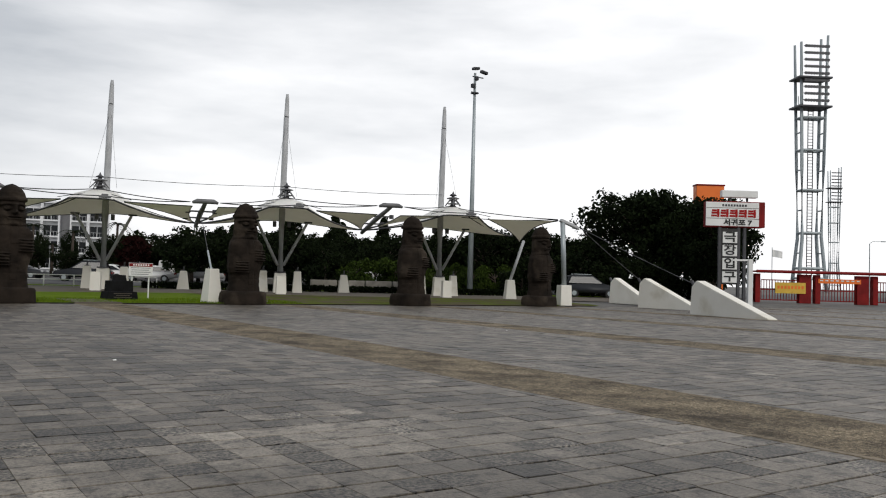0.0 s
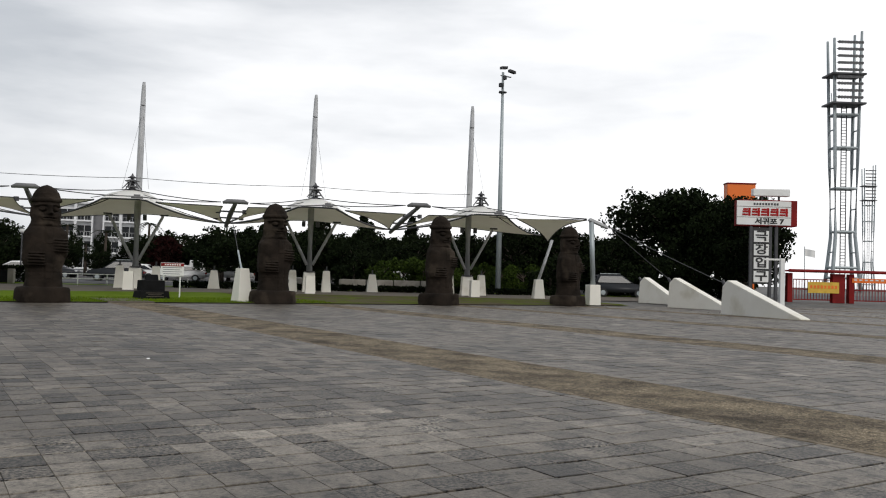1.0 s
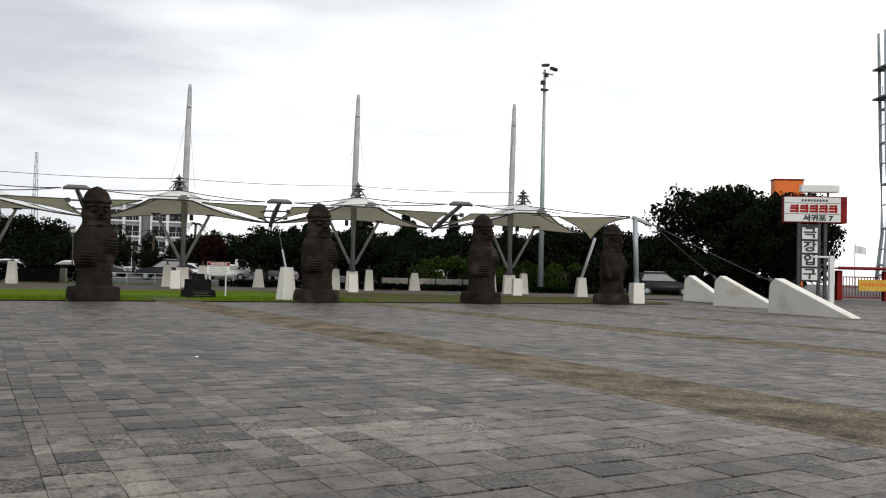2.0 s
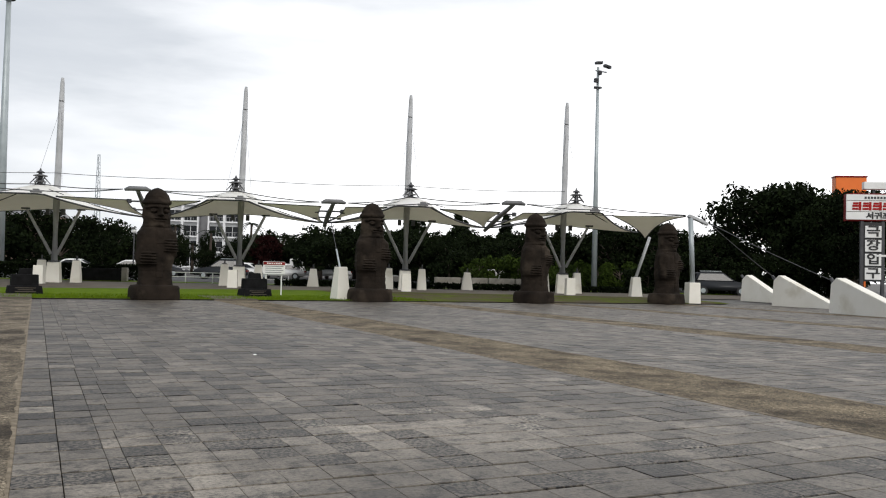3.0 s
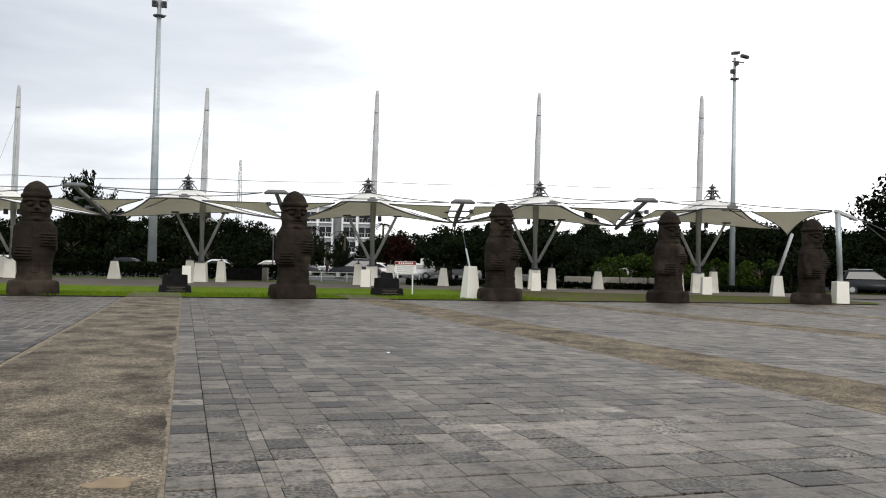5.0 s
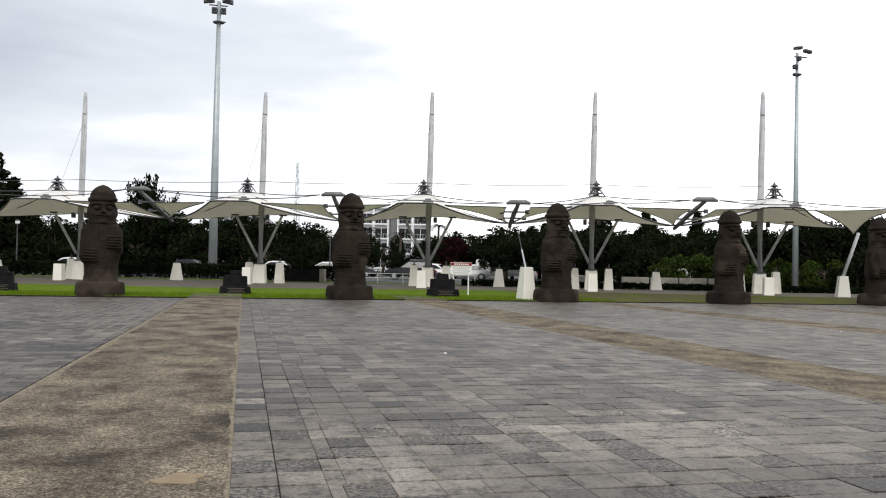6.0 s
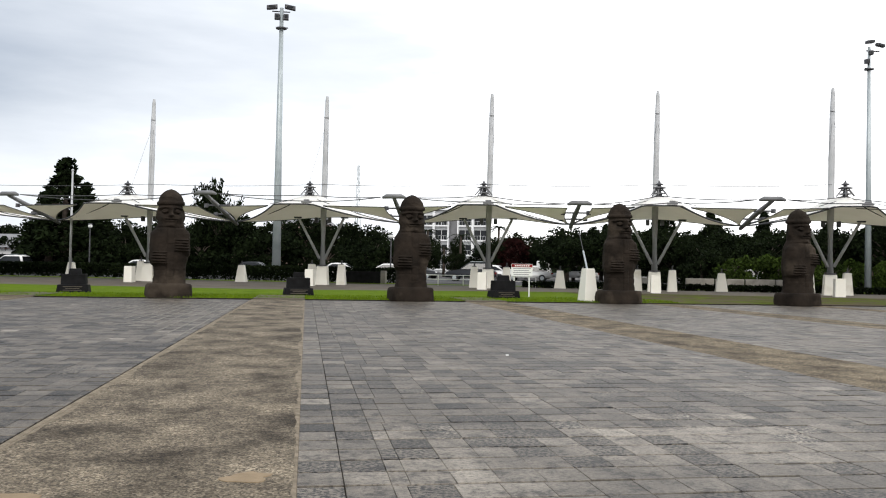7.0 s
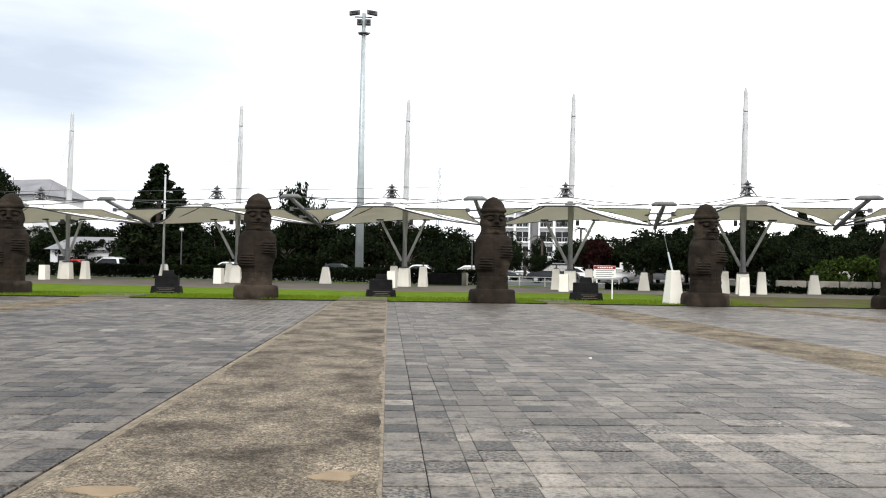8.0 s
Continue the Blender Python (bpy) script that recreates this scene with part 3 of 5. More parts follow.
def build_mast(u):
    t = thing("canopy_mast", ROW_M @ pose(u, D_ROW, gz(u, D_ROW)), "tall pale grey tapered steel mast with stacked crown and raking struts", "mast", "canopy masts in a row")
    # everything below is in the mast's own axes, its ground at zero
    bm = B()
    tube(bm, [(0, 0, 1.3), (0, 0, 4.6), (0.05, 0, 8.5), (0.08, 0, 11.2)], [0.2, 0.2, 0.19, 0.165], 16)
    part("shaft", bm, M_STEEL, t, smooth=True)
    bm = B()
    tube(bm, [(0.08, 0, 11.2), (0.08, 0, 11.26), (0.085, 0, 11.27), (0.095, 0, 12.4), (0.1, 0, 12.7)], [0.172, 0.172, 0.16, 0.12, 0.085], 14)
    part("tip", bm, M_STEEL, t, smooth=True)
    bm = B()
    tube(bm, [(0, 0, 1.28), (0, 0, 1.36)], 0.34, 16)
    part("base_plate", bm, M_DARK, t)
    for sx in (-1, 1):
        bm = B()
        tube(bm, [(sx * 0.18, -0.1, 1.75), (sx * 1.55, -0.5, 4.45)], [0.10, 0.085], 10)
        st = part("strut", bm, M_STEEL, t, smooth=True)
        bm = B()
        box(bm, (sx * 1.62, -0.5, 4.5), (0.5, 0.14, 0.1), bevel=0.02)
        part("shoe", bm, M_DARK, st)
    # crown held out in front of the mast
    cy, cz = D_CROWN - D_ROW, 6.1
    bm = B()
    tube(bm, [(0, cy, cz - 0.45), (0, cy, cz - 0.1), (0, cy, cz + 0.42), (0, cy, cz + 0.62)], [0.2, 0.13, 0.1, 0.02], 10)
    crown = part("crown", bm, M_DARK, t, "dark stacked steel crown")
    for zz, rr, up in ((-0.4, 0.3, 0.05), (-0.2, 0.36, 0.09), (0.0, 0.27, 0.07), (0.14, 0.42, 0.11), (0.34, 0.24, 0.12)):
        bm = B()
        tube(bm, [(0, cy, cz + zz), (0, cy, cz + zz + 0.04), (0, cy, cz + zz + up)], [rr * 0.92, rr, rr * 0.45], 10)
        part("ring", bm, M_BOOM if rr > 0.33 else M_DARK, crown)
    for k in range(6):
        th = k * math.tau / 6 + 0.3
        bm = B()
        tube(bm, [(0.2 * math.cos(th), cy + 0.2 * math.sin(th), cz + 0.1), (0.55 * math.cos(th), cy + 0.55 * math.sin(th), cz - 0.3)], [0.045, 0.03], 6)
        part("lug", bm, M_BOOM, crown)
    for sx in (-1, 1):
        bm = B()
        tube(bm, [(0.1, 0, 11.0), (sx * 0.75, cy * 0.5, cz - 0.1)], 0.008, 5)
        part("stay", bm, M_CABLE, t)
    # fittings under the skin
    for sx in (-0.45, 0.45):
        bm = B()
        box(bm, (sx, -0.1, 4.35), (0.22, 0.25, 0.35), bevel=0.03)
        part("lamp", bm, M_DARK, t)
    return t


for u in MASTS:
    build_mast(u)


def build_sail(i):
    """The leaf-shaped skin of one bay, low at both sides, high in front of and behind the mast."""
    u0 = MASTS[i]
    ul = MIDS[i - 1] if i else u0 - 7.1
    ur = MIDS[i] if i < len(MIDS) else u0 + 5.1
    t = thing("canopy_sail", ROW_M, "cream tensile membrane canopy with cable edges", "canopy", "tensile canopies")
    zl, zr = 4.42, 4.42

    def front(k):
        u = ul + (ur - ul) * k
        s = min(1.0, (1 - abs(2 * k - 1)) / 0.8)
        return Vector((u, D_ROW - 5.2 * s ** 1.25, zl + 0.82 * s ** 1.95))

    def back(k):
        u = ul + (ur - ul) * k
        w = math.sin(math.pi * k)
        return Vector((u, D_ROW + 6.0 * w, zl + 0.74 * w ** 1.4))

    sail_mesh("skin", front, back, 0.12, t, 40, 18, (u0, D_CROWN, 0.33 * (ur - ul), 5.0, 0.8))
    edge_rope(t, front)
    edge_rope(t, back)
    clamp_u = u0 + 0.55
    bm = B()
    box(bm, (clamp_u, D_ROW - 5.25, 5.36), (0.62, 0.2, 0.12), bevel=0.03)
    box(bm, (clamp_u, D_ROW - 5.25, 5.46), (0.34, 0.16, 0.12), bevel=0.03)
    part("clamp", bm, M_BOOM, t)
    for e in (u0 - 1.9, u0 + 1.9):
        bm = B()
        tube(bm, [(u0, D_CROWN, 5.86), (e, D_ROW - 4.9, 5.27)], 0.02, 5)
        part("seam_cable", bm, M_CABLE, t)
    # ridge ropes from the crown to the low corners
    for e in (Vector((ul, D_ROW, zl)), Vector((ur, D_ROW, zr))):
        bm = B()
        sag_cable(bm, (u0, D_CROWN, 6.1), e, 0.35, 0.028)
        part("ridge_cable", bm, M_CABLE, t)


def build_link(i):
    """Between two bays: the flying strut with its saddle, and the triangular skin that rises to the front."""
    um, ua, ub = MIDS[i], MASTS[i], MASTS[i + 1]
    t = thing("canopy_link", ROW_M, "steel flying strut with saddle head and cream triangular membrane", "canopy strut", "canopy struts between bays")
    low = Vector((um, D_ROW, 4.4))
    top = Vector((um + 0.6, D_FRONT, (5.6, 5.65, 5.75, 5.55, 5.2, 5.48)[i]))
    bm = B()
    tube(bm, [low + Vector((0, 0.3, -0.15)), low.lerp(top, 0.5), top], [0.12, 0.16, 0.11], 10)
    part("boom", bm, M_BOOM, t, smooth=True)
    bm = B()
    tube(bm, [top + Vector((-0.7, 0, 0.02)), top + Vector((-0.45, 0, 0.1)), top + Vector((0.45, 0, 0.1)), top + Vector((0.7, 0, 0.02))], [0.07, 0.14, 0.14, 0.07], 10)
    part("saddle", bm, M_BOOM, t, smooth=True)
    for k in (0.3, 0.62):
        p = low.lerp(top, k)
        bm = B()
        tube(bm, [p + Vector((-0.75, 0, 0.0)), p + Vector((0.75, 0, 0.0))], 0.05, 8)
        tube(bm, [p + Vector((-0.75, 0, -0.12)), p + Vector((-0.75, 0, 0.12))], 0.14, 8)
        tube(bm, [p + Vector((0.75, 0, -0.12)), p + Vector((0.75, 0, 0.12))], 0.14, 8)
        part("cross_bar", bm, M_DARK, t)
    wl_, wr_ = (um - ua) * 0.7, (ub - um) * 0.7
    fl = Vector((um - wl_, D_FRONT + 0.6, 5.12))
    frr = Vector((um + wr_, D_FRONT + 0.6, 5.12))
    gl = Vector((um - 0.1, D_FRONT + 0.5, 5.05))
    gr = Vector((um + 1.3, D_FRONT + 0.5, 5.05))
    for outer_end, inner_end, sx in ((fl, gl, -1), (frr, gr, 1)):

        def outer(k):
            p = low.lerp(outer_end, k)
            p.x -= sx * 0.1 * wl_ * math.sin(math.pi * k)
            p.z += 0.04 * math.sin(math.pi * k)
            return p

        def inner(k):
            p = (low + Vector((sx * 0.12, 0, 0))).lerp(inner_end, k)
            p.x += sx * 0.22 * math.sin(math.pi * k)
            return p

        sail_mesh("skin", outer, inner, -0.06, t, 14, 8)
        edge_rope(t, outer)
        edge_rope(t, inner, 0.025)
        bm = B()
        tube(bm, [outer_end.lerp(inner_end, k / 8) for k in range(9)], 0.03, 6)
        part("edge_cable", bm, M_CABLE, t)
    # main cables from saddle to both crowns
    for ux in (ua, ub):
        for z2 in (6.0, 5.42):
            bm = B()
            sag_cable(bm, top + Vector((0.8 if ux > um else -0.8, 0, 0.05)), (ux + (0.0 if z2 > 5.8 else 0.55), D_CROWN - (0.0 if z2 > 5.8 else 2.2), z2), 0.1, 0.03)
            part("main_cable", bm, M_CABLE, t)


for i in range(len(MASTS)):
    build_sail(i)
for i in range(len(MIDS)):
    build_link(i)

# the long upper cable that runs past all the masts
for a, b in zip(MASTS, MASTS[1:]):
    bm = B()
    sag_cable(bm, (a, D_ROW - 0.25, 6.95), (b, D_ROW - 0.25, 6.95), 0.12, 0.018, 5)
    cb = part("upper_cable", bm, M_CABLE)
    cb.matrix_basis = ROW_M
    tagged(cb, "thin steel cable strung from mast to mast", "cable", "upper cables between the masts")


# ---- pedestals and anchor blocks ----
def build_pedestal(u, d, h=1.4, w=0.62, w2=0.42, cap=True, label="white painted tapered concrete pedestal, slightly stained"):
    t = thing("pedestal", ROW_M @ pose(u, d, gz(u, d) - 0.03), label, "pedestal", "white pedestals under the canopies")
    part("block", pedestal_bm(w, w2, h, 0.55), M_WHITE, t)
    if cap:
        bm = B()
        box(bm, (0, 0, h + 0.03), (w2 * 0.6, 0.25, 0.06), bevel=0.01)
        tube(bm, [(0, 0, h), (0.02, 0, h + 0.3)], 0.05, 8)
        part("anchor", bm, M_DARK, t)
    return t


for u in MASTS:
    build_pedestal(u, D_ROW, 1.3, 0.85, 0.7, False, "squat white painted concrete block carrying a mast")
    build_pedestal(u - 1.0, D_ROW + 0.8, 1.42)
    build_pedestal(u + 1.15, D_ROW + 0.6, 1.42)
    build_pedestal(u - 0.1, D_ROW - 2.3, 1.12, 0.6, 0.55, False, "plain cream concrete block before a mast")
for u in MIDS:
    build_pedestal(u - 0.7, D_ROW + 3.0, 1.25, 0.8, 0.42)


# the tall anchor block on the lawn with its tie rod
def build_tie_block():
    x, y = 12.55, 38.6
    t = thing("anchor_block", pose(x, y, 0.0, 0, 0, 8), "white tapered concrete anchor block with a tie rod", "anchor block")
    bm = B()
    box(bm, (0, 0, 0.76), (0.7, 0.78, 1.56), top=0.62, bevel=0.03)
    part("block", bm, M_WHITE, t)
    end = pose(x, y, 0.0, 0, 0, 8).inverted() @ row(MIDS[4] + 0.35, D_ROW - 4.0, 4.75)
    bm = B()
    tube(bm, [(0, 0.1, 1.5), Vector((0, 0.1, 1.5)).lerp(end, 0.28)], 0.045, 8)
    part("turnbuckle", bm, M_GALV, t)
    bm = B()
    tube(bm, [(0, 0.1, 1.5), end], 0.018, 6)
    part("tie_rod", bm, M_CABLE, t)


build_tie_block()


# ---- end of the row: post, fin, wedges ----
def build_end_post():
    x, y = 32.55, 37.65
    t = thing("end_post", pose(x, y, 0.0, 0, 0, -12), "grey steel end post on a white block, angled head plate", "post")
    bm = B()
    box(bm, (0, 0, 0.58), (0.72, 0.6, 1.2), top=0.92, bevel=0.03)
    part("block", bm, M_WHITE, t)
    bm = B()
    tube(bm, [(0, 0, 1.1), (-0.18, 0, 4.8)], 0.14, 14)
    part("shaft", bm, M_GALV, t, smooth=True)
    bm = B()
    box(bm, (0.25, 0, 4.85), (1.25, 0.3, 0.16), top=0.85, bevel=0.04)
    for v in bm.verts:
        v.co.z -= max(0.0, v.co.x - 0.1) * 0.55
    part("head_plate", bm, M_STEEL, t)
    inv = pose(x, y, 0.0, 0, 0, -12).inverted()
    for end in (Vector((36.95, 36.0, 1.55)), Vector((32.05, 28.1, 1.45))):
        bm = B()
        sag_cable(bm, (0.95, 0, 4.5), inv @ end, 0.06, 0.022)
        part("stay", bm, M_CABLE, t)
    for z2, uu in ((5.9, MASTS[-1]), (5.3, MASTS[-1] + 0.6)):
        bm = B()
        sag_cable(bm, (-0.5, 0, 4.88), inv @ row(uu, D_CROWN, z2), 0.1, 0.028)
        part("main_cable", bm, M_CABLE, t)
    # last triangular skin, from the post head to the raking leg
    a, b, c = (inv @ row(MASTS[-1] + 1.6, D_CROWN - 2.4, 5.1)), Vector((-0.5, 0.0, 4.82)), (inv @ row(MASTS[-1] + 4.9, D_ROW - 2.0, 3.95))

    def e1(k):
        return c.lerp(a, k) + Vector((0.35 * math.sin(math.pi * k), 0, 0))

    def e2(k):
        return c.lerp(b, k) + Vector((-0.2 * math.sin(math.pi * k), 0, 0.28 * math.sin(math.pi * k)))

    sail_mesh("skin", e1, e2, -0.1, t, 14, 12)
    edge_rope(t, e1)
    edge_rope(t, e2)


build_end_post()


def build_leg(u, d):
    t = thing("raking_leg", ROW_M @ pose(u, d, gz(u, d)), "raking grey steel leg on a white tapered block", "canopy leg")
    part("block", pedestal_bm(0.75, 0.5, 1.25, 0.6), M_WHITE, t)
    bm = B()
    tube(bm, [(0, 0, 1.2), (1.1, 0.6, 4.0 - gz(u, d))], 0.1, 10)
    part("leg", bm, M_STEEL, t, smooth=True)


build_leg(MASTS[-1] + 4.1, D_ROW - 2.6)


def build_wedge(x, y, length, h, w, a):
    """A concrete fin, tall at the back, sloping down towards the plaza."""
    t = thing("anchor_wedge", pose(x, y, height(x, y) - 0.02, 0, 0, a), "white painted concrete anchor wedge with a long sloping top", "anchor wedge", "anchor wedges at the end of the canopies")
    bm = B()
    prof = [(-0.12, 0.0), (0.0, h * 0.82), (0.35, h), (length, 0.06), (length, 0.0)]
    lv = [bm.verts.new((-w / 2, -p, z)) for p, z in prof]
    rv = [bm.verts.new((w / 2, -p, z)) for p, z in prof]
    bm.faces.new(lv)
    bm.faces.new(rv[::-1])
    for k in range(len(prof)):
        j = (k + 1) % len(prof)
        bm.faces.new((lv[k], lv[j], rv[j], rv[k]))
    bmesh.ops.bevel(bm, geom=list(bm.edges), offset=0.02, segments=2, affect="EDGES")
    part("fin", bm, M_WHITE, t)
    bm = B()
    tube(bm, [(0, 0.05, h * 0.8), (0, 0.32, h * 0.98)], 0.08, 8)
    part("anchor", bm, M_DARK, t)


build_wedge(32.05, 27.9, 5.07, 1.6, 0.5, -13)
build_wedge(37.1, 36.0, 4.3, 1.72, 0.5, 0)
build_wedge(39.15, 40.4, 3.6, 1.62, 0.5, -3)
build_wedge(35.9, 44.2, 2.6, 1.7, 0.45, -20)


# ---- floodlight poles ----
def build_light_pole(x, y, h, r, k, heads):
    t = thing("floodlight_pole", pose(x, y, height(x, y) - 0.02), "tall slim galvanised pole with a cluster of floodlights", "light pole", "floodlight poles")
    bm = B()
    tube(bm, [(0, 0, 0), (0, 0, h * 0.45), (0, 0, h)], [r, r * 0.75, r * 0.42], 18)
    part("pole", bm, M_GALV, t, smooth=True)
    bm = B()
    tube(bm, [(0, 0, 0), (0, 0, 0.08)], r * 1.5, 18)
    part("base_plate", bm, M_DARK, t)
    bm = B()
    tube(bm, [(0, 0, h - 1.7), (0, 0, h - 1.62)], 0.5 * k, 14)
    tube(bm, [(-0.5 * k, 0, h - 1.6), (0.6 * k, 0, h - 1.6)], 0.05, 6)
    part("platform", bm, M_DARK, t)
    bm = B()
    tube(bm, [(heads[0][0] * k, 0, h - 0.3), (heads[-1][0] * k, 0, h - 0.3)], 0.05, 8)
    part("cross_arm", bm, M_DARK, t)
    for sx, sz, big in heads:
        cx, cz, w, dp, hh = sx * k, h + sz, (0.95 if big else 0.45) * k, 0.5 * k, (0.34 if big else 0.5) * k
        bm = B()
        box(bm, (cx, -0.1, cz), (w, dp, hh), bevel=0.04)
        for v in bm.verts:
            v.co.z += (v.co.x - cx) * (-0.16 if sx > 0 else 0.14) if big else 0
        fl = part("floodlight", bm, M_DARK, t)
        bm = B()
        box(bm, (cx, -0.1 - dp / 2 - 0.02, cz), (w * 0.6, 0.03, hh * 0.5), bevel=0.006)
        part("lens", bm, M_GLASS, fl)


build_light_pole(-2.6, 71.2, 22.1, 0.36, 0.9, ((-0.85, 0.0, True), (-0.4, -0.75, False), (0.4, -0.75, False), (0.75, 0.05, True)))
build_light_pole(40.35, 57.8, 18.0, 0.24, 0.66, ((-0.35, -1.1, False), (0.0, 0.35, True), (0.1, -0.45, False), (1.25, 0.15, True)))


# ---- stone plaques and notice board on the lawn ----
def build_plaque(x, y, a=6):
    t = thing("stone_plaque", pose(x, y, height(x, y) + 0.02, 0, 0, a), "low stepped black stone plaque block on the lawn", "plaque", "stone plaques at the lawn edge")
    bm = B()
    box(bm, (0, 0, 0.18), (1.4, 1.0, 0.38), top=0.92, bevel=0.03)
    part("base", bm, M_BLACK, t)
    bm = B()
    box(bm, (0, 0.08, 0.6), (1.08, 0.66, 0.5), top=0.97, bevel=0.03)
    part("block", bm, M_BLACK, t)
    bm = B()
    box(bm, (0.03, 0.14, 0.97), (0.56, 0.38, 0.28), top=0.85, bevel=0.03)
    part("cap_stone", bm, M_BLACK, t)
    bm = B()
    for k in range(3):
        box(bm, (0, -0.485 + 0.01 * k, 0.12 + 0.08 * k), (0.8 - 0.2 * (k % 2), 0.02, 0.025))
    part("inscription", bm, M_PATH, t)


for x, y in ((-22.3, 43.2), (-10.75, 42.6), (-0.55, 41.9), (9.2, 41.2)):
    build_plaque(x, y)


def build_board():
    t = thing("notice_board", pose(10.55, 43.0, height(10.5, 43.0), 0, 0, -8), "white notice board with red heading on two posts", "notice board")
    for sx in (-0.38, 0.38):
        bm = B()
        tube(bm, [(sx, 0, -0.03), (sx, 0, 1.25)], 0.035, 8)
        part("post", bm, M_SIGNWHITE, t)
    bm = B()
    box(bm, (0, -0.05, 1.38), (1.08, 0.05, 0.62), bevel=0.01)
    panel = part("panel", bm, M_SIGNWHITE, t)
    bm = B()
    box(bm, (0, -0.08, 1.6), (1.06, 0.012, 0.15), bevel=0.003)
    part("heading", bm, M_RED, panel, "red heading band")
    for k in range(7):
        bm = B()
        box(bm, (-0.32 + 0.11 * k, -0.09, 1.6), (0.07, 0.01, 0.07))
        part("heading_bar", bm, M_SIGNWHITE, panel)
    bm = B()
    for k in range(4):
        box(bm, (-0.03 * (k % 2), -0.08, 1.46 - 0.1 * k), (0.9 - 0.12 * (k % 2), 0.01, 0.022))
    part("text_lines", bm, M_DARK, panel)


build_board()


# ---- planting ----
def leaf_cloud(centers, radii, count, size, seed, squash=0.8):
    """Many small leaf blades in clumps: arrays of corners and faces."""
    rng = np.random.default_rng(seed)
    w = np.array(radii) ** 2
    idx = rng.choice(len(centers), count, p=w / w.sum())
    c = np.array(centers)[idx]
    d = rng.normal(size=(count, 3))
    d /= np.linalg.norm(d, axis=1)[:, None]
    r = np.array(radii)[idx] * rng.random(count) ** 0.4
    p = c + d * r[:, None] * np.array([1, 1, squash])
    a = rng.normal(size=(count, 3))
    a /= np.linalg.norm(a, axis=1)[:, None]
    b = np.cross(a, rng.normal(size=(count, 3)))
    b /= np.linalg.norm(b, axis=1)[:, None]
    s = size * (0.55 + 0.9 * rng.random(count))[:, None]
    a, b = a * s, b * s * 0.6
    v = np.stack([p - a, p + b * 0.9, p + a, p - b * 0.9], 1).reshape(-1, 3)
    f = np.arange(count * 4).reshape(-1, 4)
    return v.tolist(), f.tolist()


def tree_proto(name, seed, h, spread, kind, leaf_mat, count, size, label):
    rng = random.Random(seed)
    t = thing(name, pose(0, 0, 0), label, "tree")
    bm = B()
    lean = rng.uniform(-0.2, 0.2)
    top = 0.93 if kind == "conifer" else 0.7
    pts = [Vector((lean * k, 0.1 * math.sin(3 * k + seed), h * top * k)) for k in (0, 0.25, 0.5, 0.75, 1.0)]
    r0 = 0.025 * h + 0.05
    tube(bm, pts, [r0 * 1.25, r0, r0 * 0.75, r0 * 0.45, r0 * 0.15], 8)
    cs, rs = [], []
    if kind == "conifer":
        for k in range(34):
            f = 0.16 + 0.84 * (k / 33)
            rr = spread * (1.05 - f) * rng.uniform(0.7, 1.1)
            for q in range(3):
                th = rng.uniform(0, math.tau)
                e = Vector((rr * math.cos(th), rr * math.sin(th), h * f - 0.1 * rr))
                if k % 2 == 0:
                    tube(bm, [Vector((0, 0, h * f)), e], [0.05, 0.02], 5)
                cs.append(e * 1.0)
                rs.append(0.35 + 0.35 * (1 - f) * spread * 0.5)
    else:
        nb = 26 if kind == "broad" else 16
        for k in range(nb):
            th = k * 2.4 + rng.uniform(-0.4, 0.4)
            f = rng.uniform(0.35, 1.0) if kind == "broad" else rng.uniform(0.12, 0.95)
            rr = spread * math.sqrt(max(0.05, 1 - ((f - 0.6) / 0.5) ** 2)) * rng.uniform(0.45, 1.0)
            e = Vector((rr * math.cos(th), rr * math.sin(th), h * f * 0.93))
            s = Vector((0, 0, h * min(top, f * 0.6)))
            tube(bm, [s, s.lerp(e, 0.5) + Vector((0, 0, 0.15)), e], [r0 * 0.45, r0 * 0.25, 0.02], 6)
            cs.append(e)
            rs.append(spread * rng.uniform(0.26, 0.46))
            for q in range(3):
                cs.append(e + Vector((rng.uniform(-1, 1), rng.uniform(-1, 1), rng.uniform(-0.6, 0.7))) * spread * 0.38)
                rs.append(spread * rng.uniform(0.1, 0.22))
    part("trunk", bm, M_BARK, t, smooth=True)
    v, f = leaf_cloud([tuple(c) for c in cs], rs, count, size, seed)
    raw_mesh("crown", v, f, leaf_mat, t)
    return t


def place(proto, x, y, s=1.0, rot=0.0, sz=None):
    k = 1 / proto.scale[0]
    m = Matrix.LocRotScale((x, y, height(x, y) - 0.05), Euler((0, 0, rot)), (s * k, s * k, (sz or s) * k))
    return copy_thing(proto, m)


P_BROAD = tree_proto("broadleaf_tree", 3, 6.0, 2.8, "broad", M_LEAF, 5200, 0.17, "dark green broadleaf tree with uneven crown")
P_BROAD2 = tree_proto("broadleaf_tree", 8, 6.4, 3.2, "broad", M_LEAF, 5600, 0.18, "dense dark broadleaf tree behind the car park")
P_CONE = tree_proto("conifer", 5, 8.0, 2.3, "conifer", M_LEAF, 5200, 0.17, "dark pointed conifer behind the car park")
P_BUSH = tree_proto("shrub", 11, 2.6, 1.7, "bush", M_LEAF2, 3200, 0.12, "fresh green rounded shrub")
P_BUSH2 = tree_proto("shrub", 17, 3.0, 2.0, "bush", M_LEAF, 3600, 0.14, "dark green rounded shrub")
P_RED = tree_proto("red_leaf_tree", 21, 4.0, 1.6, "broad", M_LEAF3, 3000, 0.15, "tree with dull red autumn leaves")
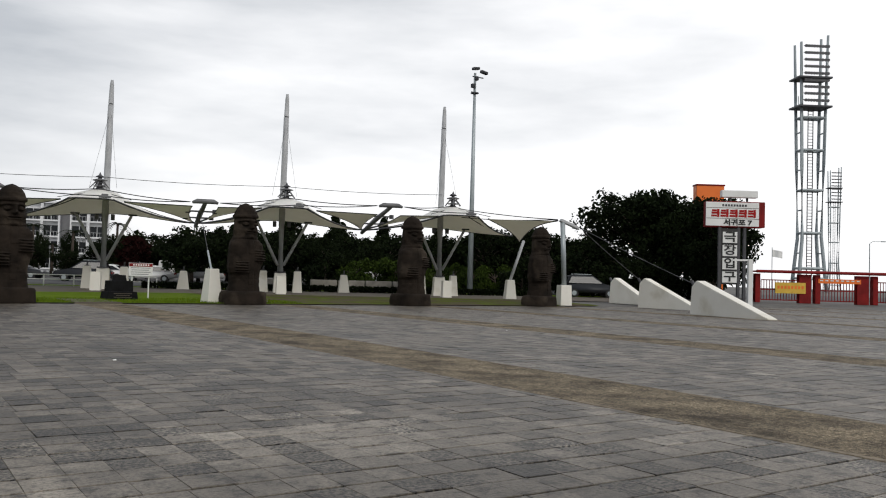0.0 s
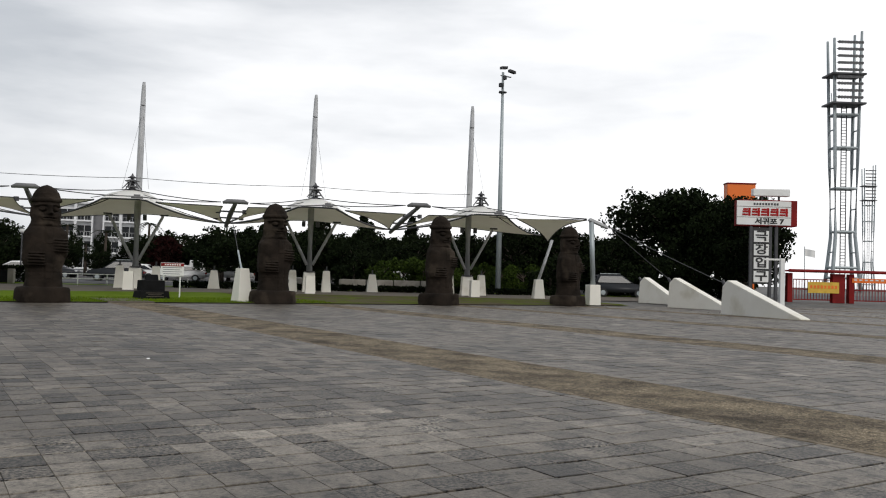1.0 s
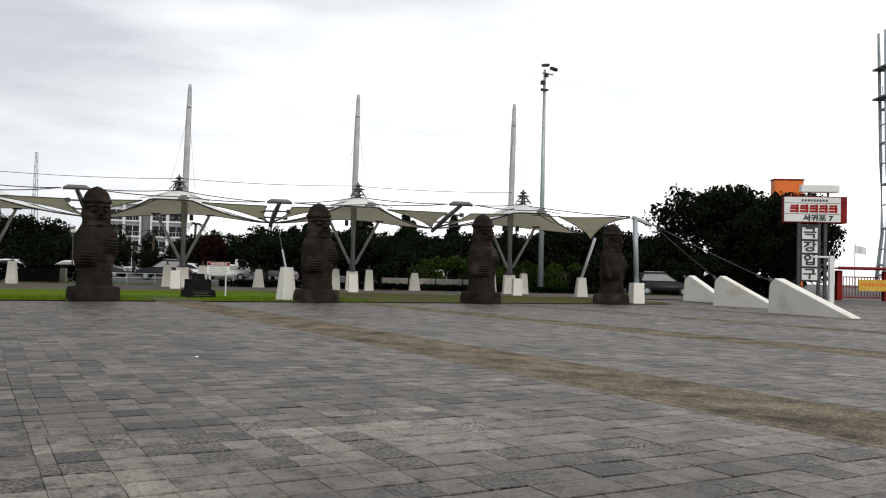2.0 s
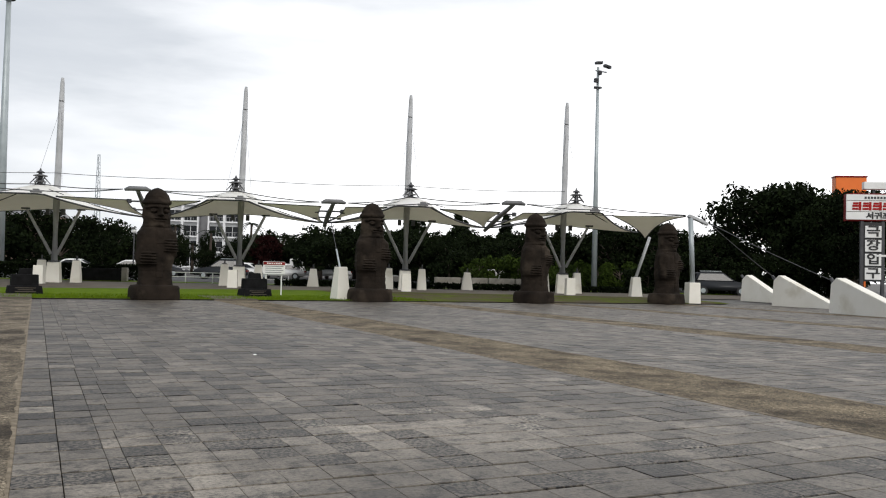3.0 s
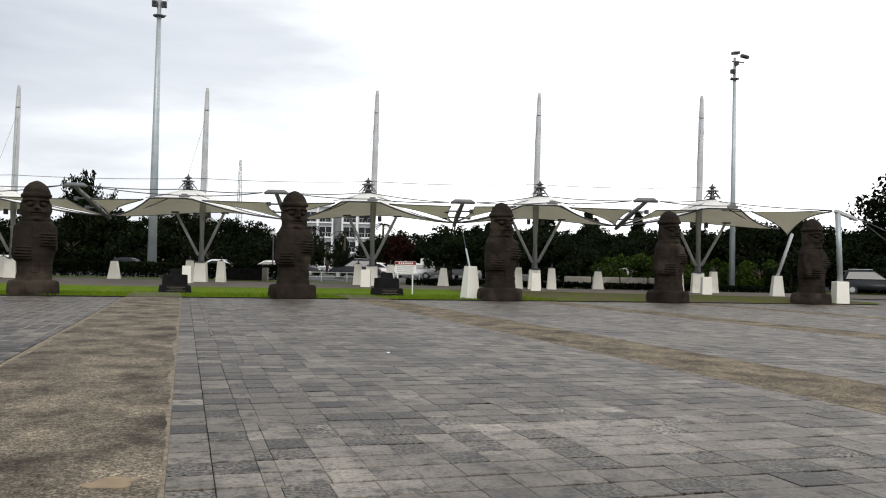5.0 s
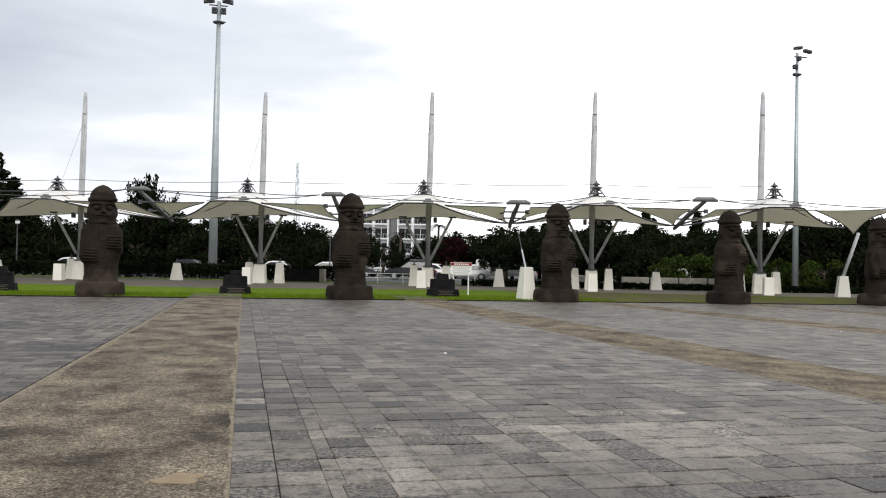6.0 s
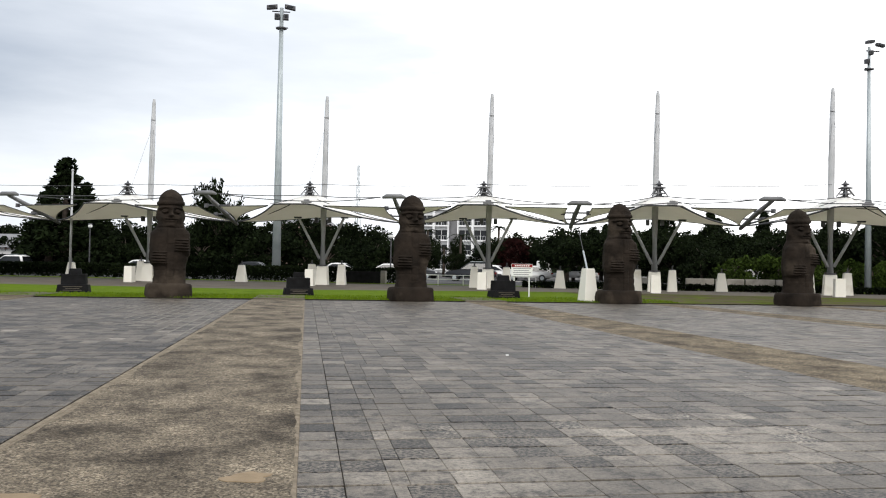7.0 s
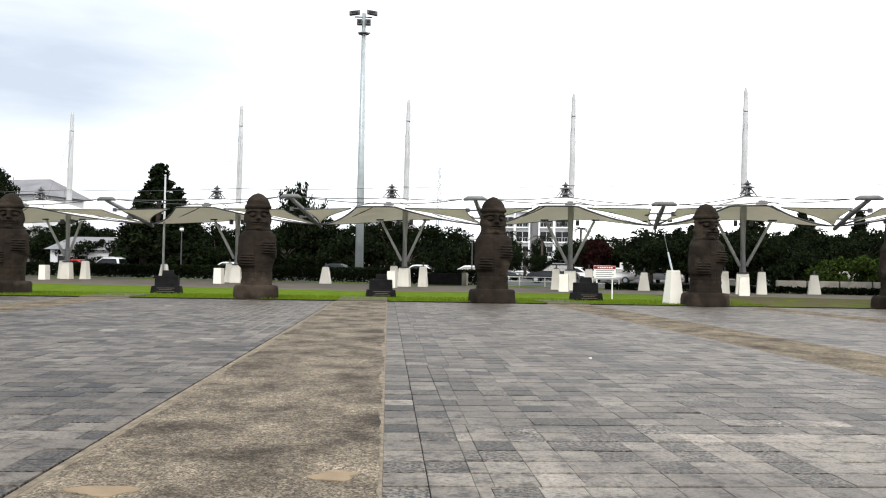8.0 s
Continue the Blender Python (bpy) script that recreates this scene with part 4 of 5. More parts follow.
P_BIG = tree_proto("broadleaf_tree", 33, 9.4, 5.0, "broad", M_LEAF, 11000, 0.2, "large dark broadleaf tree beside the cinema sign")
P_BIG.matrix_basis = pose(56.6, 54.4, height(56.6, 54.4) - 0.05, 0, 0, 40)
place(P_BIG, 60.5, 54.0, 0.96, 2.0)
place(P_BIG, 56.2, 46.6, 0.72, 1.1, 0.88)
place(P_BROAD2, 54.3, 44.8, 0.8, 2.2)
place(P_BIG, 53.2, 57.8, 0.52, 4.0)
P_BROAD.matrix_basis = pose(24.0, 78.4, height(24, 78.4) - 0.05) @ Matrix.Scale(0.8, 4)
P_BROAD2.matrix_basis = pose(29.5, 77.2, height(29.5, 77.2) - 0.05) @ Matrix.Scale(0.77, 4)
for x, y, s in ((17.3, 119, 0.26), (20.4, 117, 0.3), (26.4, 114, 0.4)):
    place(P_BROAD, x, y, s, x, 0.95)
P_CONE.matrix_basis = pose(39.9, 92.0, height(39.9, 92) - 0.05)
P_BUSH.matrix_basis = pose(38.8, 70.2, height(38.8, 70.2) - 0.05)
P_BUSH2.matrix_basis = pose(34.0, 71.5, height(34, 71.5) - 0.05)
P_RED.matrix_basis = pose(20.8, 86.5, height(20.8, 86.5) - 0.05)
place(P_CONE, -24.0, 91.0, 1.8, 1.0, 1.4)
place(P_CONE, -22.4, 92.5, 1.5, 2.0, 1.12)
place(P_CONE, -25.8, 92.0, 1.5, 2.6, 1.08)
place(P_BROAD, -9.6, 93.5, 0.72, 0.6, 1.72)
place(P_BIG, -38.6, 85.0, 0.55, 2.2, 1.08)
trng = random.Random(4)
# belt of trees behind the car park, denser on the near west side
for k in range(30):
    u = -78 + k * 2.55
    d = trng.uniform(86, 97)
    p = row(u, d)
    if 10.2 < p.x < 20.0:
        continue
    far_west = p.x < 3
    place((P_BROAD, P_BROAD2)[k % 2], p.x, p.y, trng.uniform(0.95, 1.28) * (0.84 if far_west else 0.7), trng.uniform(0, 6))
for k in range(22):
    u = -70 + k * 2.8
    p = row(u, trng.uniform(80, 85))
    if 9.5 < p.x < 19.5:
        continue
    place(P_BUSH2, p.x, p.y, trng.uniform(0.95, 1.45), trng.uniform(0, 6))
for k in range(26):
    u = 2 + k * 1.75 + trng.uniform(-0.5, 0.5)
    p = row(u, trng.uniform(92, 104))
    place((P_CONE, P_CONE, P_BROAD)[k % 3], p.x, p.y, trng.uniform(0.62, 0.95), trng.uniform(0, 6))
for k in range(18):
    u = 8 + k * 1.9 + trng.uniform(-0.5, 0.5)
    p = row(u, trng.uniform(76, 84))
    place((P_BUSH2, P_BROAD2, P_BUSH)[k % 3], p.x, p.y, trng.uniform(0.62, 0.9) * (0.8 if k % 3 == 1 else 1.35), trng.uniform(0, 6))
for k in range(26):
    u = -1.5 + k * 1.65 + trng.uniform(-0.5, 0.5)
    p = row(u, trng.uniform(84, 91))
    if p.x < 20.5:
        continue
    place((P_BROAD2, P_BROAD)[k % 2], p.x, p.y, trng.uniform(0.74, 0.92), trng.uniform(0, 6))
for k in range(9):
    u = 11 + k * 1.7 + trng.uniform(-0.4, 0.4)
    p = row(u, trng.uniform(66, 70))
    place(P_BUSH, p.x, p.y, trng.uniform(0.7, 1.0), trng.uniform(0, 6))
for x, y, s in ((45.0, 62.0, 0.85), (48.5, 60.0, 0.9), (42.0, 64.5, 0.75), (50.5, 56.0, 0.72), (54.0, 51.0, 0.6)):
    place(P_BROAD2, x, y, s, x)
for x, y, s in ((47.0, 52.0, 1.1), (50.0, 50.5, 1.0), (43.5, 55.0, 1.0), (53.0, 48.5, 0.9), (56.0, 47.2, 0.8)):
    place(P_BUSH2, x, y, s, x)
for x, y, s in ((22.2, 73.6, 0.72), (26.2, 72.4, 0.78)):
    place(P_BROAD, x, y, s, x)


def hedge(name, u0, u1, d, h, w, seed, label):
    rng = np.random.default_rng(seed)
    n = int((u1 - u0) * 420 * (0.5 + h))
    u, dd, zz = rng.uniform(u0, u1, n), d + rng.uniform(-w / 2, w / 2, n), rng.random(n) ** 0.6 * h
    a = rng.normal(size=(n, 3)) * 0.06
    b = rng.normal(size=(n, 3)) * 0.05
    px = ROW_C.x + ROW_RT.x * u + ROW_AX.x * dd
    py = ROW_C.y + ROW_RT.y * u + ROW_AX.y * dd
    pz = np.interp(dd, [38, 46, 55, 70, 95], [0.0, 0.06, 0.2, 0.36, 0.6]) + zz
    p = np.stack([px, py, pz], 1)
    v = np.stack([p - a, p + b, p + a, p - b], 1).reshape(-1, 3)
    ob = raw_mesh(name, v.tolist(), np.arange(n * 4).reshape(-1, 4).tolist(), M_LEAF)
    tagged(ob, label, "hedge", kind="stuff")


hedge("hedge", -75, -13.0, 63.0, 1.15, 1.0, 1, "long clipped dark green hedge before the car park")
hedge("hedge", -4.3, 24.0, 58.6, 0.42, 0.8, 2, "low clipped dark hedge along the path")


def build_palm(x, y, h, seed):
    """A slim trunk with a head of arching, feathered fronds."""
    rng = random.Random(seed)
    t = thing("palm_tree", pose(x, y, height(x, y) - 0.05, 0, 0, rng.uniform(0, 360)), "slim dark palm tree before the white apartments", "tree", "palms before the apartments")
    bm = B()
    tube(bm, [(0, 0, 0), (0.06, 0, h * 0.5), (0.1, 0.04, h)], [0.2, 0.15, 0.13], 8)
    part("trunk", bm, M_BARK, t, smooth=True)
    for k in range(15):
        th, rise, reach = k * 2.4, rng.uniform(-0.1, 1.1), rng.uniform(1.3, 1.8)
        vs, fs = [], []
        for i in range(9):
            f = i / 8
            c = Vector((0.1 + math.cos(th) * reach * f, 0.04 + math.sin(th) * reach * f, h + rise * f - 1.5 * f * f))
            side = Vector((-math.sin(th), math.cos(th), 0)) * 0.34 * math.sin(math.pi * (0.1 + 0.85 * f))
            for sg in (-1, 1):
                q = len(vs)
                tip = c + side * sg + Vector((math.cos(th) * 0.2, math.sin(th) * 0.2, -0.16))
                along = Vector((math.cos(th), math.sin(th), 0)) * 0.06
                vs += [tuple(c - along), tuple(c + along), tuple(tip)]
                fs.append((q, q + 1, q + 2))
        q = len(vs)
        for i in range(9):
            f = i / 8
            c = Vector((0.1 + math.cos(th) * reach * f, 0.04 + math.sin(th) * reach * f, h + rise * f - 1.5 * f * f))
            vs += [tuple(c), tuple(c - Vector((0, 0, 0.05)))]
            if i:
                fs.append((q + 2 * i - 2, q + 2 * i, q + 2 * i + 1, q + 2 * i - 1))
        raw_mesh("frond", vs, fs, M_LEAF, t)


for x, y, h in ((13.7, 100.0, 5.4), (15.4, 98.0, 3.4), (17.8, 101.0, 4.9), (22.2, 100.0, 6.0), (12.2, 97.0, 4.2)):
    build_palm(x, y, h, int(x * 10))
for x, y, sc in ((11.0, 95.0, 0.62), (12.9, 94.0, 0.5), (16.3, 95.0, 0.42), (19.2, 94.0, 0.5), (21.5, 93.0, 0.6)):
    place(P_BROAD2, x, y, sc, x)


# grass blades along the front of the lawn
def grass_tufts():
    rng = np.random.default_rng(9)
    n = 26000
    x = rng.uniform(-22, 16.5, n)
    y = LAWN_Y + 0.02 + 5.0 * rng.random(n) ** 1.6
    keep = np.array([depth_of(a, b) < 50.8 for a, b in zip(x, y)])
    x, y = x[keep], y[keep]
    n = len(x)
    z = np.array([height(a, b) for a, b in zip(x, y)]) + 0.03
    th = rng.uniform(0, math.tau, n)
    wx, wy = np.cos(th) * 0.012, np.sin(th) * 0.012
    hh = rng.uniform(0.04, 0.11, n)
    lx, ly = rng.normal(0, 0.03, n), rng.normal(0, 0.03, n)
    v = np.stack([np.stack([x - wx, y - wy, z], 1), np.stack([x + wx, y + wy, z], 1), np.stack([x + lx, y + ly, z + hh], 1)], 1).reshape(-1, 3)
    ob = raw_mesh("grass", v.tolist(), np.arange(n * 3).reshape(-1, 3).tolist(), M_BLADE)
    tagged(ob, "short mown grass blades on the lawn", "grass", kind="stuff")


grass_tufts()


# ---- vehicles ----
def paint(name, c, rough=0.4):
    return surf(name, tuple(v * 0.94 for v in c), c, 0.7, rough, 0.0, 20, spec=0.3)


CAR_WHITE, CAR_BLACK, CAR_GREY, CAR_RED = paint("white_car_paint", (0.75, 0.75, 0.74)), paint("black_car_paint", (0.02, 0.022, 0.025)), paint("grey_car_paint", (0.2, 0.21, 0.22)), paint("red_car_paint", (0.45, 0.02, 0.02))
M_LAMP = surf("clear_lamp", (0.6, 0.6, 0.6), (0.75, 0.75, 0.75), 3, 0.15, 0, 20)


def build_car(x, y, a, body_mat, suv, label):
    t = thing("parked_car", pose(x, y, height(x, y), 0, 0, a), label, "car", "cars in the car park")
    roof, belt = (1.68, 1.02) if suv else (1.44, 0.92)
    lower = [(-2.2, 0.34), (-2.25, 0.62), (-2.12, belt - 0.06), (-1.3, belt), (1.0, belt), (2.05, belt - 0.18), (2.22, 0.6), (2.18, 0.32)]
    cab = [(-1.98 if suv else -1.75, belt - 0.02), (-1.68 if suv else -1.05, roof - 0.05), (-1.2 if suv else -0.6, roof), (0.1, roof - 0.02), (1.02, belt - 0.02)]

    def loft(prof, w0, w1, zlow, zhigh):
        bm = B()
        sides = []
        for sy in (-1, 1):
            sides.append([bm.verts.new((px, sy * (w0 + (w1 - w0) * max(0, min(1, (pz - zlow) / (zhigh - zlow)))), pz)) for px, pz in prof])
        bm.faces.new(sides[0])
        bm.faces.new(sides[1][::-1])
        for k in range(len(prof)):
            j = (k + 1) % len(prof)
            bm.faces.new((sides[0][k], sides[0][j], sides[1][j], sides[1][k]))
        return bm

    bm = loft(lower, 0.88, 0.86, 0.3, 1.0)
    bmesh.ops.bevel(bm, geom=list(bm.edges), offset=0.06, segments=2, affect="EDGES")
    body = part("body", bm, body_mat, t, smooth=True)
    bm = loft(cab, 0.82, 0.62, belt, roof)
    bmesh.ops.bevel(bm, geom=list(bm.edges), offset=0.05, segments=2, affect="EDGES")
    part("cabin", bm, body_mat, t, smooth=True)
    win = [(cab[0][0] + 0.22, belt + 0.05), (cab[1][0] + 0.16, roof - 0.13), (cab[3][0] - 0.02, roof - 0.12), (cab[4][0] - 0.22, belt + 0.05)]
    for sy in (-1, 1):
        bm = B()
        def wy(z, off):
            return sy * (0.82 + (0.62 - 0.82) * (z - belt) / (roof - belt) + off)
        outer = [bm.verts.new((px, wy(pz, 0.012), pz)) for px, pz in win]
        inner = [bm.verts.new((px, wy(pz, -0.02), pz)) for px, pz in win]
        bm.faces.new(outer)
        bm.faces.new(inner[::-1])
        for k in range(4):
            bm.faces.new((outer[k], inner[k], inner[(k + 1) % 4], outer[(k + 1) % 4]))
        part("side_window", bm, M_GLASS, t)
    for (ax, az), (bx, bz), nm in ((cab[4], cab[3], "windscreen"), (cab[0], cab[1], "rear_window")):
        bm = B()
        sgn = 1 if nm == "windscreen" else -1
        vs = []
        for k in (0.1, 0.86):
            px, pz = ax + (bx - ax) * k, az + (bz - az) * k
            hw = 0.82 + (0.62 - 0.82) * (pz - belt) / (roof - belt) - 0.09
            vs.append((px + sgn * 0.02, hw, pz + 0.02))
        v = [bm.verts.new((vs[0][0], -vs[0][1], vs[0][2])), bm.verts.new((vs[0][0], vs[0][1], vs[0][2])), bm.verts.new((vs[1][0], vs[1][1], vs[1][2])), bm.verts.new((vs[1][0], -vs[1][1], vs[1][2]))]
        f = bm.faces.new(v)
        bmesh.ops.solidify(bm, geom=[f], thickness=0.03)
        part(nm, bm, M_GLASS, t)
    for wx in (-1.35, 1.35):
        for sy in (-1, 1):
            bm = B()
            tube(bm, [(wx, sy * 0.68, 0.32), (wx, sy * 0.9, 0.32)], 0.32, 18)
            wh = part("wheel", bm, M_TYRE, t)
            bm = B()
            tube(bm, [(wx, sy * 0.885, 0.32), (wx, sy * 0.91, 0.32)], [0.2, 0.17], 12)
            part("rim", bm, M_GALV, wh)
    for sy in (-0.6, 0.6):
        bm = B()
        box(bm, (2.16, sy, 0.68), (0.12, 0.36, 0.14), bevel=0.03)
        part("headlight", bm, M_LAMP, body)
        bm = B()
        box(bm, (-2.2, sy * 1.15, 0.74), (0.1, 0.26, 0.16), bevel=0.03)
        part("tail_light", bm, M_RED, body)
    bm = B()
    box(bm, (2.2, 0, 0.42), (0.1, 1.2, 0.14), bevel=0.03)
    part("grille", bm, M_DARK, body)
    if suv:
        for sy in (-0.56, 0.56):
            bm = B()
            tube(bm, [(-1.3, sy, roof + 0.06), (0.0, sy, roof + 0.05)], 0.025, 6)
            part("roof_rail", bm, M_GALV, t)


for x, y, a, m, s, lab in (
        (2.9, 72.6, -18, CAR_WHITE, False, "white parked saloon car in the car park"), (6.3, 71.9, 165, CAR_WHITE, False, "white parked saloon car beside another"),
        (9.4, 75.0, -30, CAR_BLACK, False, "black parked car half hidden by a statue"), (12.9, 68.4, 162, CAR_BLACK, True, "black parked estate car with pale roof rails"),
        (15.4, 73.4, 150, CAR_WHITE, False, "white parked car behind the notice board"), (18.3, 71.0, 160, CAR_WHITE, False, "white parked hatchback with red tail light"),
        (23.6, 74.5, 160, CAR_WHITE, False, "white parked car under the trees"), (35.8, 65.5, -20, CAR_WHITE, False, "white parked car behind the low hedge"),
        (-4.4, 76.6, -18, CAR_BLACK, False, "black parked car behind the long hedge"), (-14.0, 79.0, -18, CAR_WHITE, False, "white parked car in the shade of trees"),
        (-30.8, 88.3, -20, CAR_RED, False, "red parked car beside a house"), (-28.0, 87.6, 160, CAR_WHITE, True, "white parked estate car beside a house"),
        (45.4, 49.2, -30, CAR_BLACK, True, "black parked van behind the anchor wedges")):
    back = 1.09 if 2 < x < 25 else 1.0
    build_car(x * back, y * back, a, m, s, lab)


def build_truck(x, y, a):
    t = thing("small_truck", pose(x, y, height(x, y), 0, 0, a), "small white cab-over truck parked under trees", "truck", "cars in the car park")
    bm = B()
    box(bm, (1.4, 0, 1.15), (1.5, 1.6, 1.5), top=0.88, bevel=0.08)
    part("cab", bm, CAR_WHITE, t)
    bm = B()
    box(bm, (2.1, 0, 1.45), (0.12, 1.3, 0.6), bevel=0.03)
    part("windscreen", bm, M_GLASS, t)
    for sy in (-0.76, 0.76):
        bm = B()
        box(bm, (1.45, sy, 1.45), (0.8, 0.06, 0.5), bevel=0.02)
        part("side_window", bm, M_GLASS, t)
    bm = B()
    box(bm, (-0.9, 0, 0.85), (3.0, 1.6, 0.5), bevel=0.03)
    part("bed", bm, CAR_WHITE, t)
    for wx in (-1.6, 1.35):
        for sy in (-0.68, 0.68):
            bm = B()
            tube(bm, [(wx, sy - 0.11, 0.32), (wx, sy + 0.11, 0.32)], 0.32, 16)
            part("wheel", bm, M_TYRE, t)


build_truck(20.9, 80.5, -20)


# ---- street furniture behind the canopies ----
def build_planter():
    p = row(-16.6, 59.6)
    t = thing("dark_planter", ROW_M @ pose(-16.0, 60.3, gz(-16, 60.3) - 0.02), "long black planter wall with beige end posts", "planter")
    bm = B()
    box(bm, (0, 0, 0.45), (2.7, 0.4, 0.9), bevel=0.03)
    part("wall", bm, M_BLACK, t)
    for sx in (-1.5, 1.5):
        bm = B()
        box(bm, (sx, 0, 0.48), (0.36, 0.5, 1.0), bevel=0.03)
        part("end_post", bm, M_EDGE, t)


build_planter()


def build_rail(u0, u1, d, seed):
    t = thing("white_rail", ROW_M @ pose(u0, d, gz(u0, d)), "low white metal rail before the car park", "rail")
    n = max(2, int((u1 - u0) / 1.8) + 1)
    for k in range(n):
        bm = B()
        tube(bm, [((u1 - u0) * k / (n - 1), 0, -0.03), ((u1 - u0) * k / (n - 1), 0, 0.72)], 0.035, 6)
        part("post", bm, M_SIGNWHITE, t)
    for z in (0.42, 0.72):
        bm = B()
        tube(bm, [(0, 0, z), (u1 - u0, 0, z)], 0.03, 6)
        part("bar", bm, M_SIGNWHITE, t)


build_rail(-12.4, -6.9, 60.8, 1)
build_rail(-5.6, -3.4, 58.5, 2)


def build_lamp(x, y, h):
    t = thing("garden_lamp", pose(x, y, height(x, y) - 0.02), "slim dark lamp post with a small white globe", "lamp post", "lamp posts in the car park")
    bm = B()
    tube(bm, [(0, 0, 0), (0, 0, h)], [0.07, 0.045], 8)
    part("post", bm, M_DARK, t)
    bm = B()
    bmesh.ops.create_icosphere(bm, subdivisions=2, radius=0.2, matrix=pose(0, 0, h + 0.15))
    part("globe", bm, M_SIGNWHITE, t, smooth=True)
    bm = B()
    tube(bm, [(0, 0, h + 0.3), (0, 0, h + 0.38)], [0.24, 0.08], 10)
    part("cap", bm, M_DARK, t)


build_lamp(7.1, 75.7, 3.7)
build_lamp(-19.0, 79.9, 4.2)
build_lamp(45.5, 72.0, 4.6)
build_lamp(36.0, 79.0, 4.6)


def build_thin_pole():
    x, y = -16.55, 64.3
    t = thing("flagpole", pose(x, y, height(x, y) - 0.02), "thin pale steel flagpole behind the canopies", "flagpole")
    bm = B()
    tube(bm, [(0, 0, 0), (0, 0, 7.7)], [0.1, 0.06], 10)
    part("pole", bm, M_STEEL, t, smooth=True)
    bm = B()
    bmesh.ops.create_icosphere(bm, subdivisions=2, radius=0.09, matrix=pose(0, 0, 7.75))
    part("finial", bm, M_STEEL, t)


build_thin_pole()


def build_low_wall():
    t = thing("low_wall", ROW_M @ pose(9.0, 64.5, gz(9.0, 64.5) - 0.02), "low pale grey stone wall behind the hedge", "wall")
    for k in range(6):
        if k == 1:
            continue
        bm = B()
        box(bm, (-5.0 + k * 2.1, 0, 0.38), (2.0, 0.3, 0.8), bevel=0.04)
        part("segment", bm, M_EDGE, t)


build_low_wall()


# ---- buildings ----
def build_apartments():
    x, y = 27.5, 214.0
    t = thing("apartment_building", pose(x, y, 0.2, 0, 0, -16) @ Matrix.Diagonal((1.3, 1.3, 1.22, 1)), "white four-storey apartment building with recessed balconies", "apartment building")
    fh = 3.0
    z0 = 0.0
    widths = [2.9, 2.9, 1.7, 2.95, 2.95]
    xx = 0.0
    for b, w in enumerate(widths):
        deep = b == 2
        bm = B()
        box(bm, (xx + w / 2, 6.0 if deep else 5.0, 6.6), (w, 8.0, 13.2 if not deep else 12.4), bevel=0.03)
        part("bay_wall", bm, M_HOUSE if not deep else M_ROOF, t)
        if not deep:
            for k in range(4):
                zz = z0 + 0.55 + k * fh + (0.6)
                bm = B()
                box(bm, (xx + w / 2, 0.985, zz + 1.0), (w - 0.55, 0.06, 2.1), bevel=0.02)
                wi = part("window", bm, M_GLASS, t)
                bm = B()
                box(bm, (xx + w / 2, 0.95, zz + 1.0), (0.07, 0.05, 2.1))
                part("mullion", bm, M_HOUSE, wi)
                bm = B()
                box(bm, (xx + w / 2, 0.55, zz - 0.12), (w - 0.1, 0.9, 0.3), bevel=0.03)
                part("balcony_slab", bm, M_HOUSE, t)
                bm = B()
                for q in range(5):
                    box(bm, (xx + 0.4 + q * (w - 0.8) / 4, 0.14, zz + 0.42), (0.05, 0.05, 0.8))
                box(bm, (xx + w / 2, 0.14, zz + 0.85), (w - 0.6, 0.07, 0.06))
                part("railing", bm, M_STEEL, t)
            for sx in (0.1, w - 0.1):
                bm = B()
                box(bm, (xx + sx, 0.55, 6.6), (0.26, 0.95, 13.2), bevel=0.02)
                part("pier", bm, M_HOUSE, t)
        xx += w
    bm = B()
    box(bm, (xx / 2, 5.0, 13.45), (xx + 0.6, 9.6, 0.4), bevel=0.04)
    part("roof_slab", bm, M_HOUSE, t)


build_apartments()


def build_house(x, y, a, w, d, h, rh, wall, label):
    t = thing("house", pose(x, y, height(x, y) - 0.05, 0, 0, a), label, "house", "houses behind the trees")
    bm = B()
    box(bm, (0, 0, h / 2), (w, d, h), bevel=0.03)
    part("wall", bm, wall, t)
    bm = B()
    r = [bm.verts.new(v) for v in ((-w * 0.56, -d * 0.6, h), (w * 0.56, -d * 0.6, h), (w * 0.56, d * 0.6, h), (-w * 0.56, d * 0.6, h), (-w * 0.4, 0, h + rh), (w * 0.4, 0, h + rh))]
    for f in ((0, 1, 5, 4), (1, 2, 5), (2, 3, 4, 5), (3, 0, 4), (3, 2, 1, 0)):
        bm.faces.new([r[k] for k in f])
    part("roof", bm, M_ROOF, t)
    for k in range(3):
        bm = B()
        box(bm, (-w * 0.3 + k * w * 0.3, -d / 2 - 0.01, h * 0.55), (w * 0.16, 0.08, h * 0.34), bevel=0.02)
        wi = part("window", bm, M_GLASS, t)
        bm = B()
        box(bm, (-w * 0.3 + k * w * 0.3, -d / 2 - 0.05, h * 0.36), (w * 0.19, 0.12, 0.08), bevel=0.01)
        part("sill", bm, wall, wi)


build_house(-33.0, 99.5, -10, 7.5, 6.0, 2.5, 1.5, M_HOUSE, "small white house with grey tiled roof")
build_house(-49.5, 116.0, -20, 15.0, 9.0, 9.3, 2.4, M_HOUSE, "tall white house with grey roof among trees")
M_PINK = surf("pink_render", (0.5, 0.36, 0.32), (0.6, 0.45, 0.4), 0.4, 0.8, 0.05, 10)
build_house(-0.3, 135.0, -15, 7.0, 7.0, 7.2, 1.4, M_PINK, "pale pink house seen over the trees")


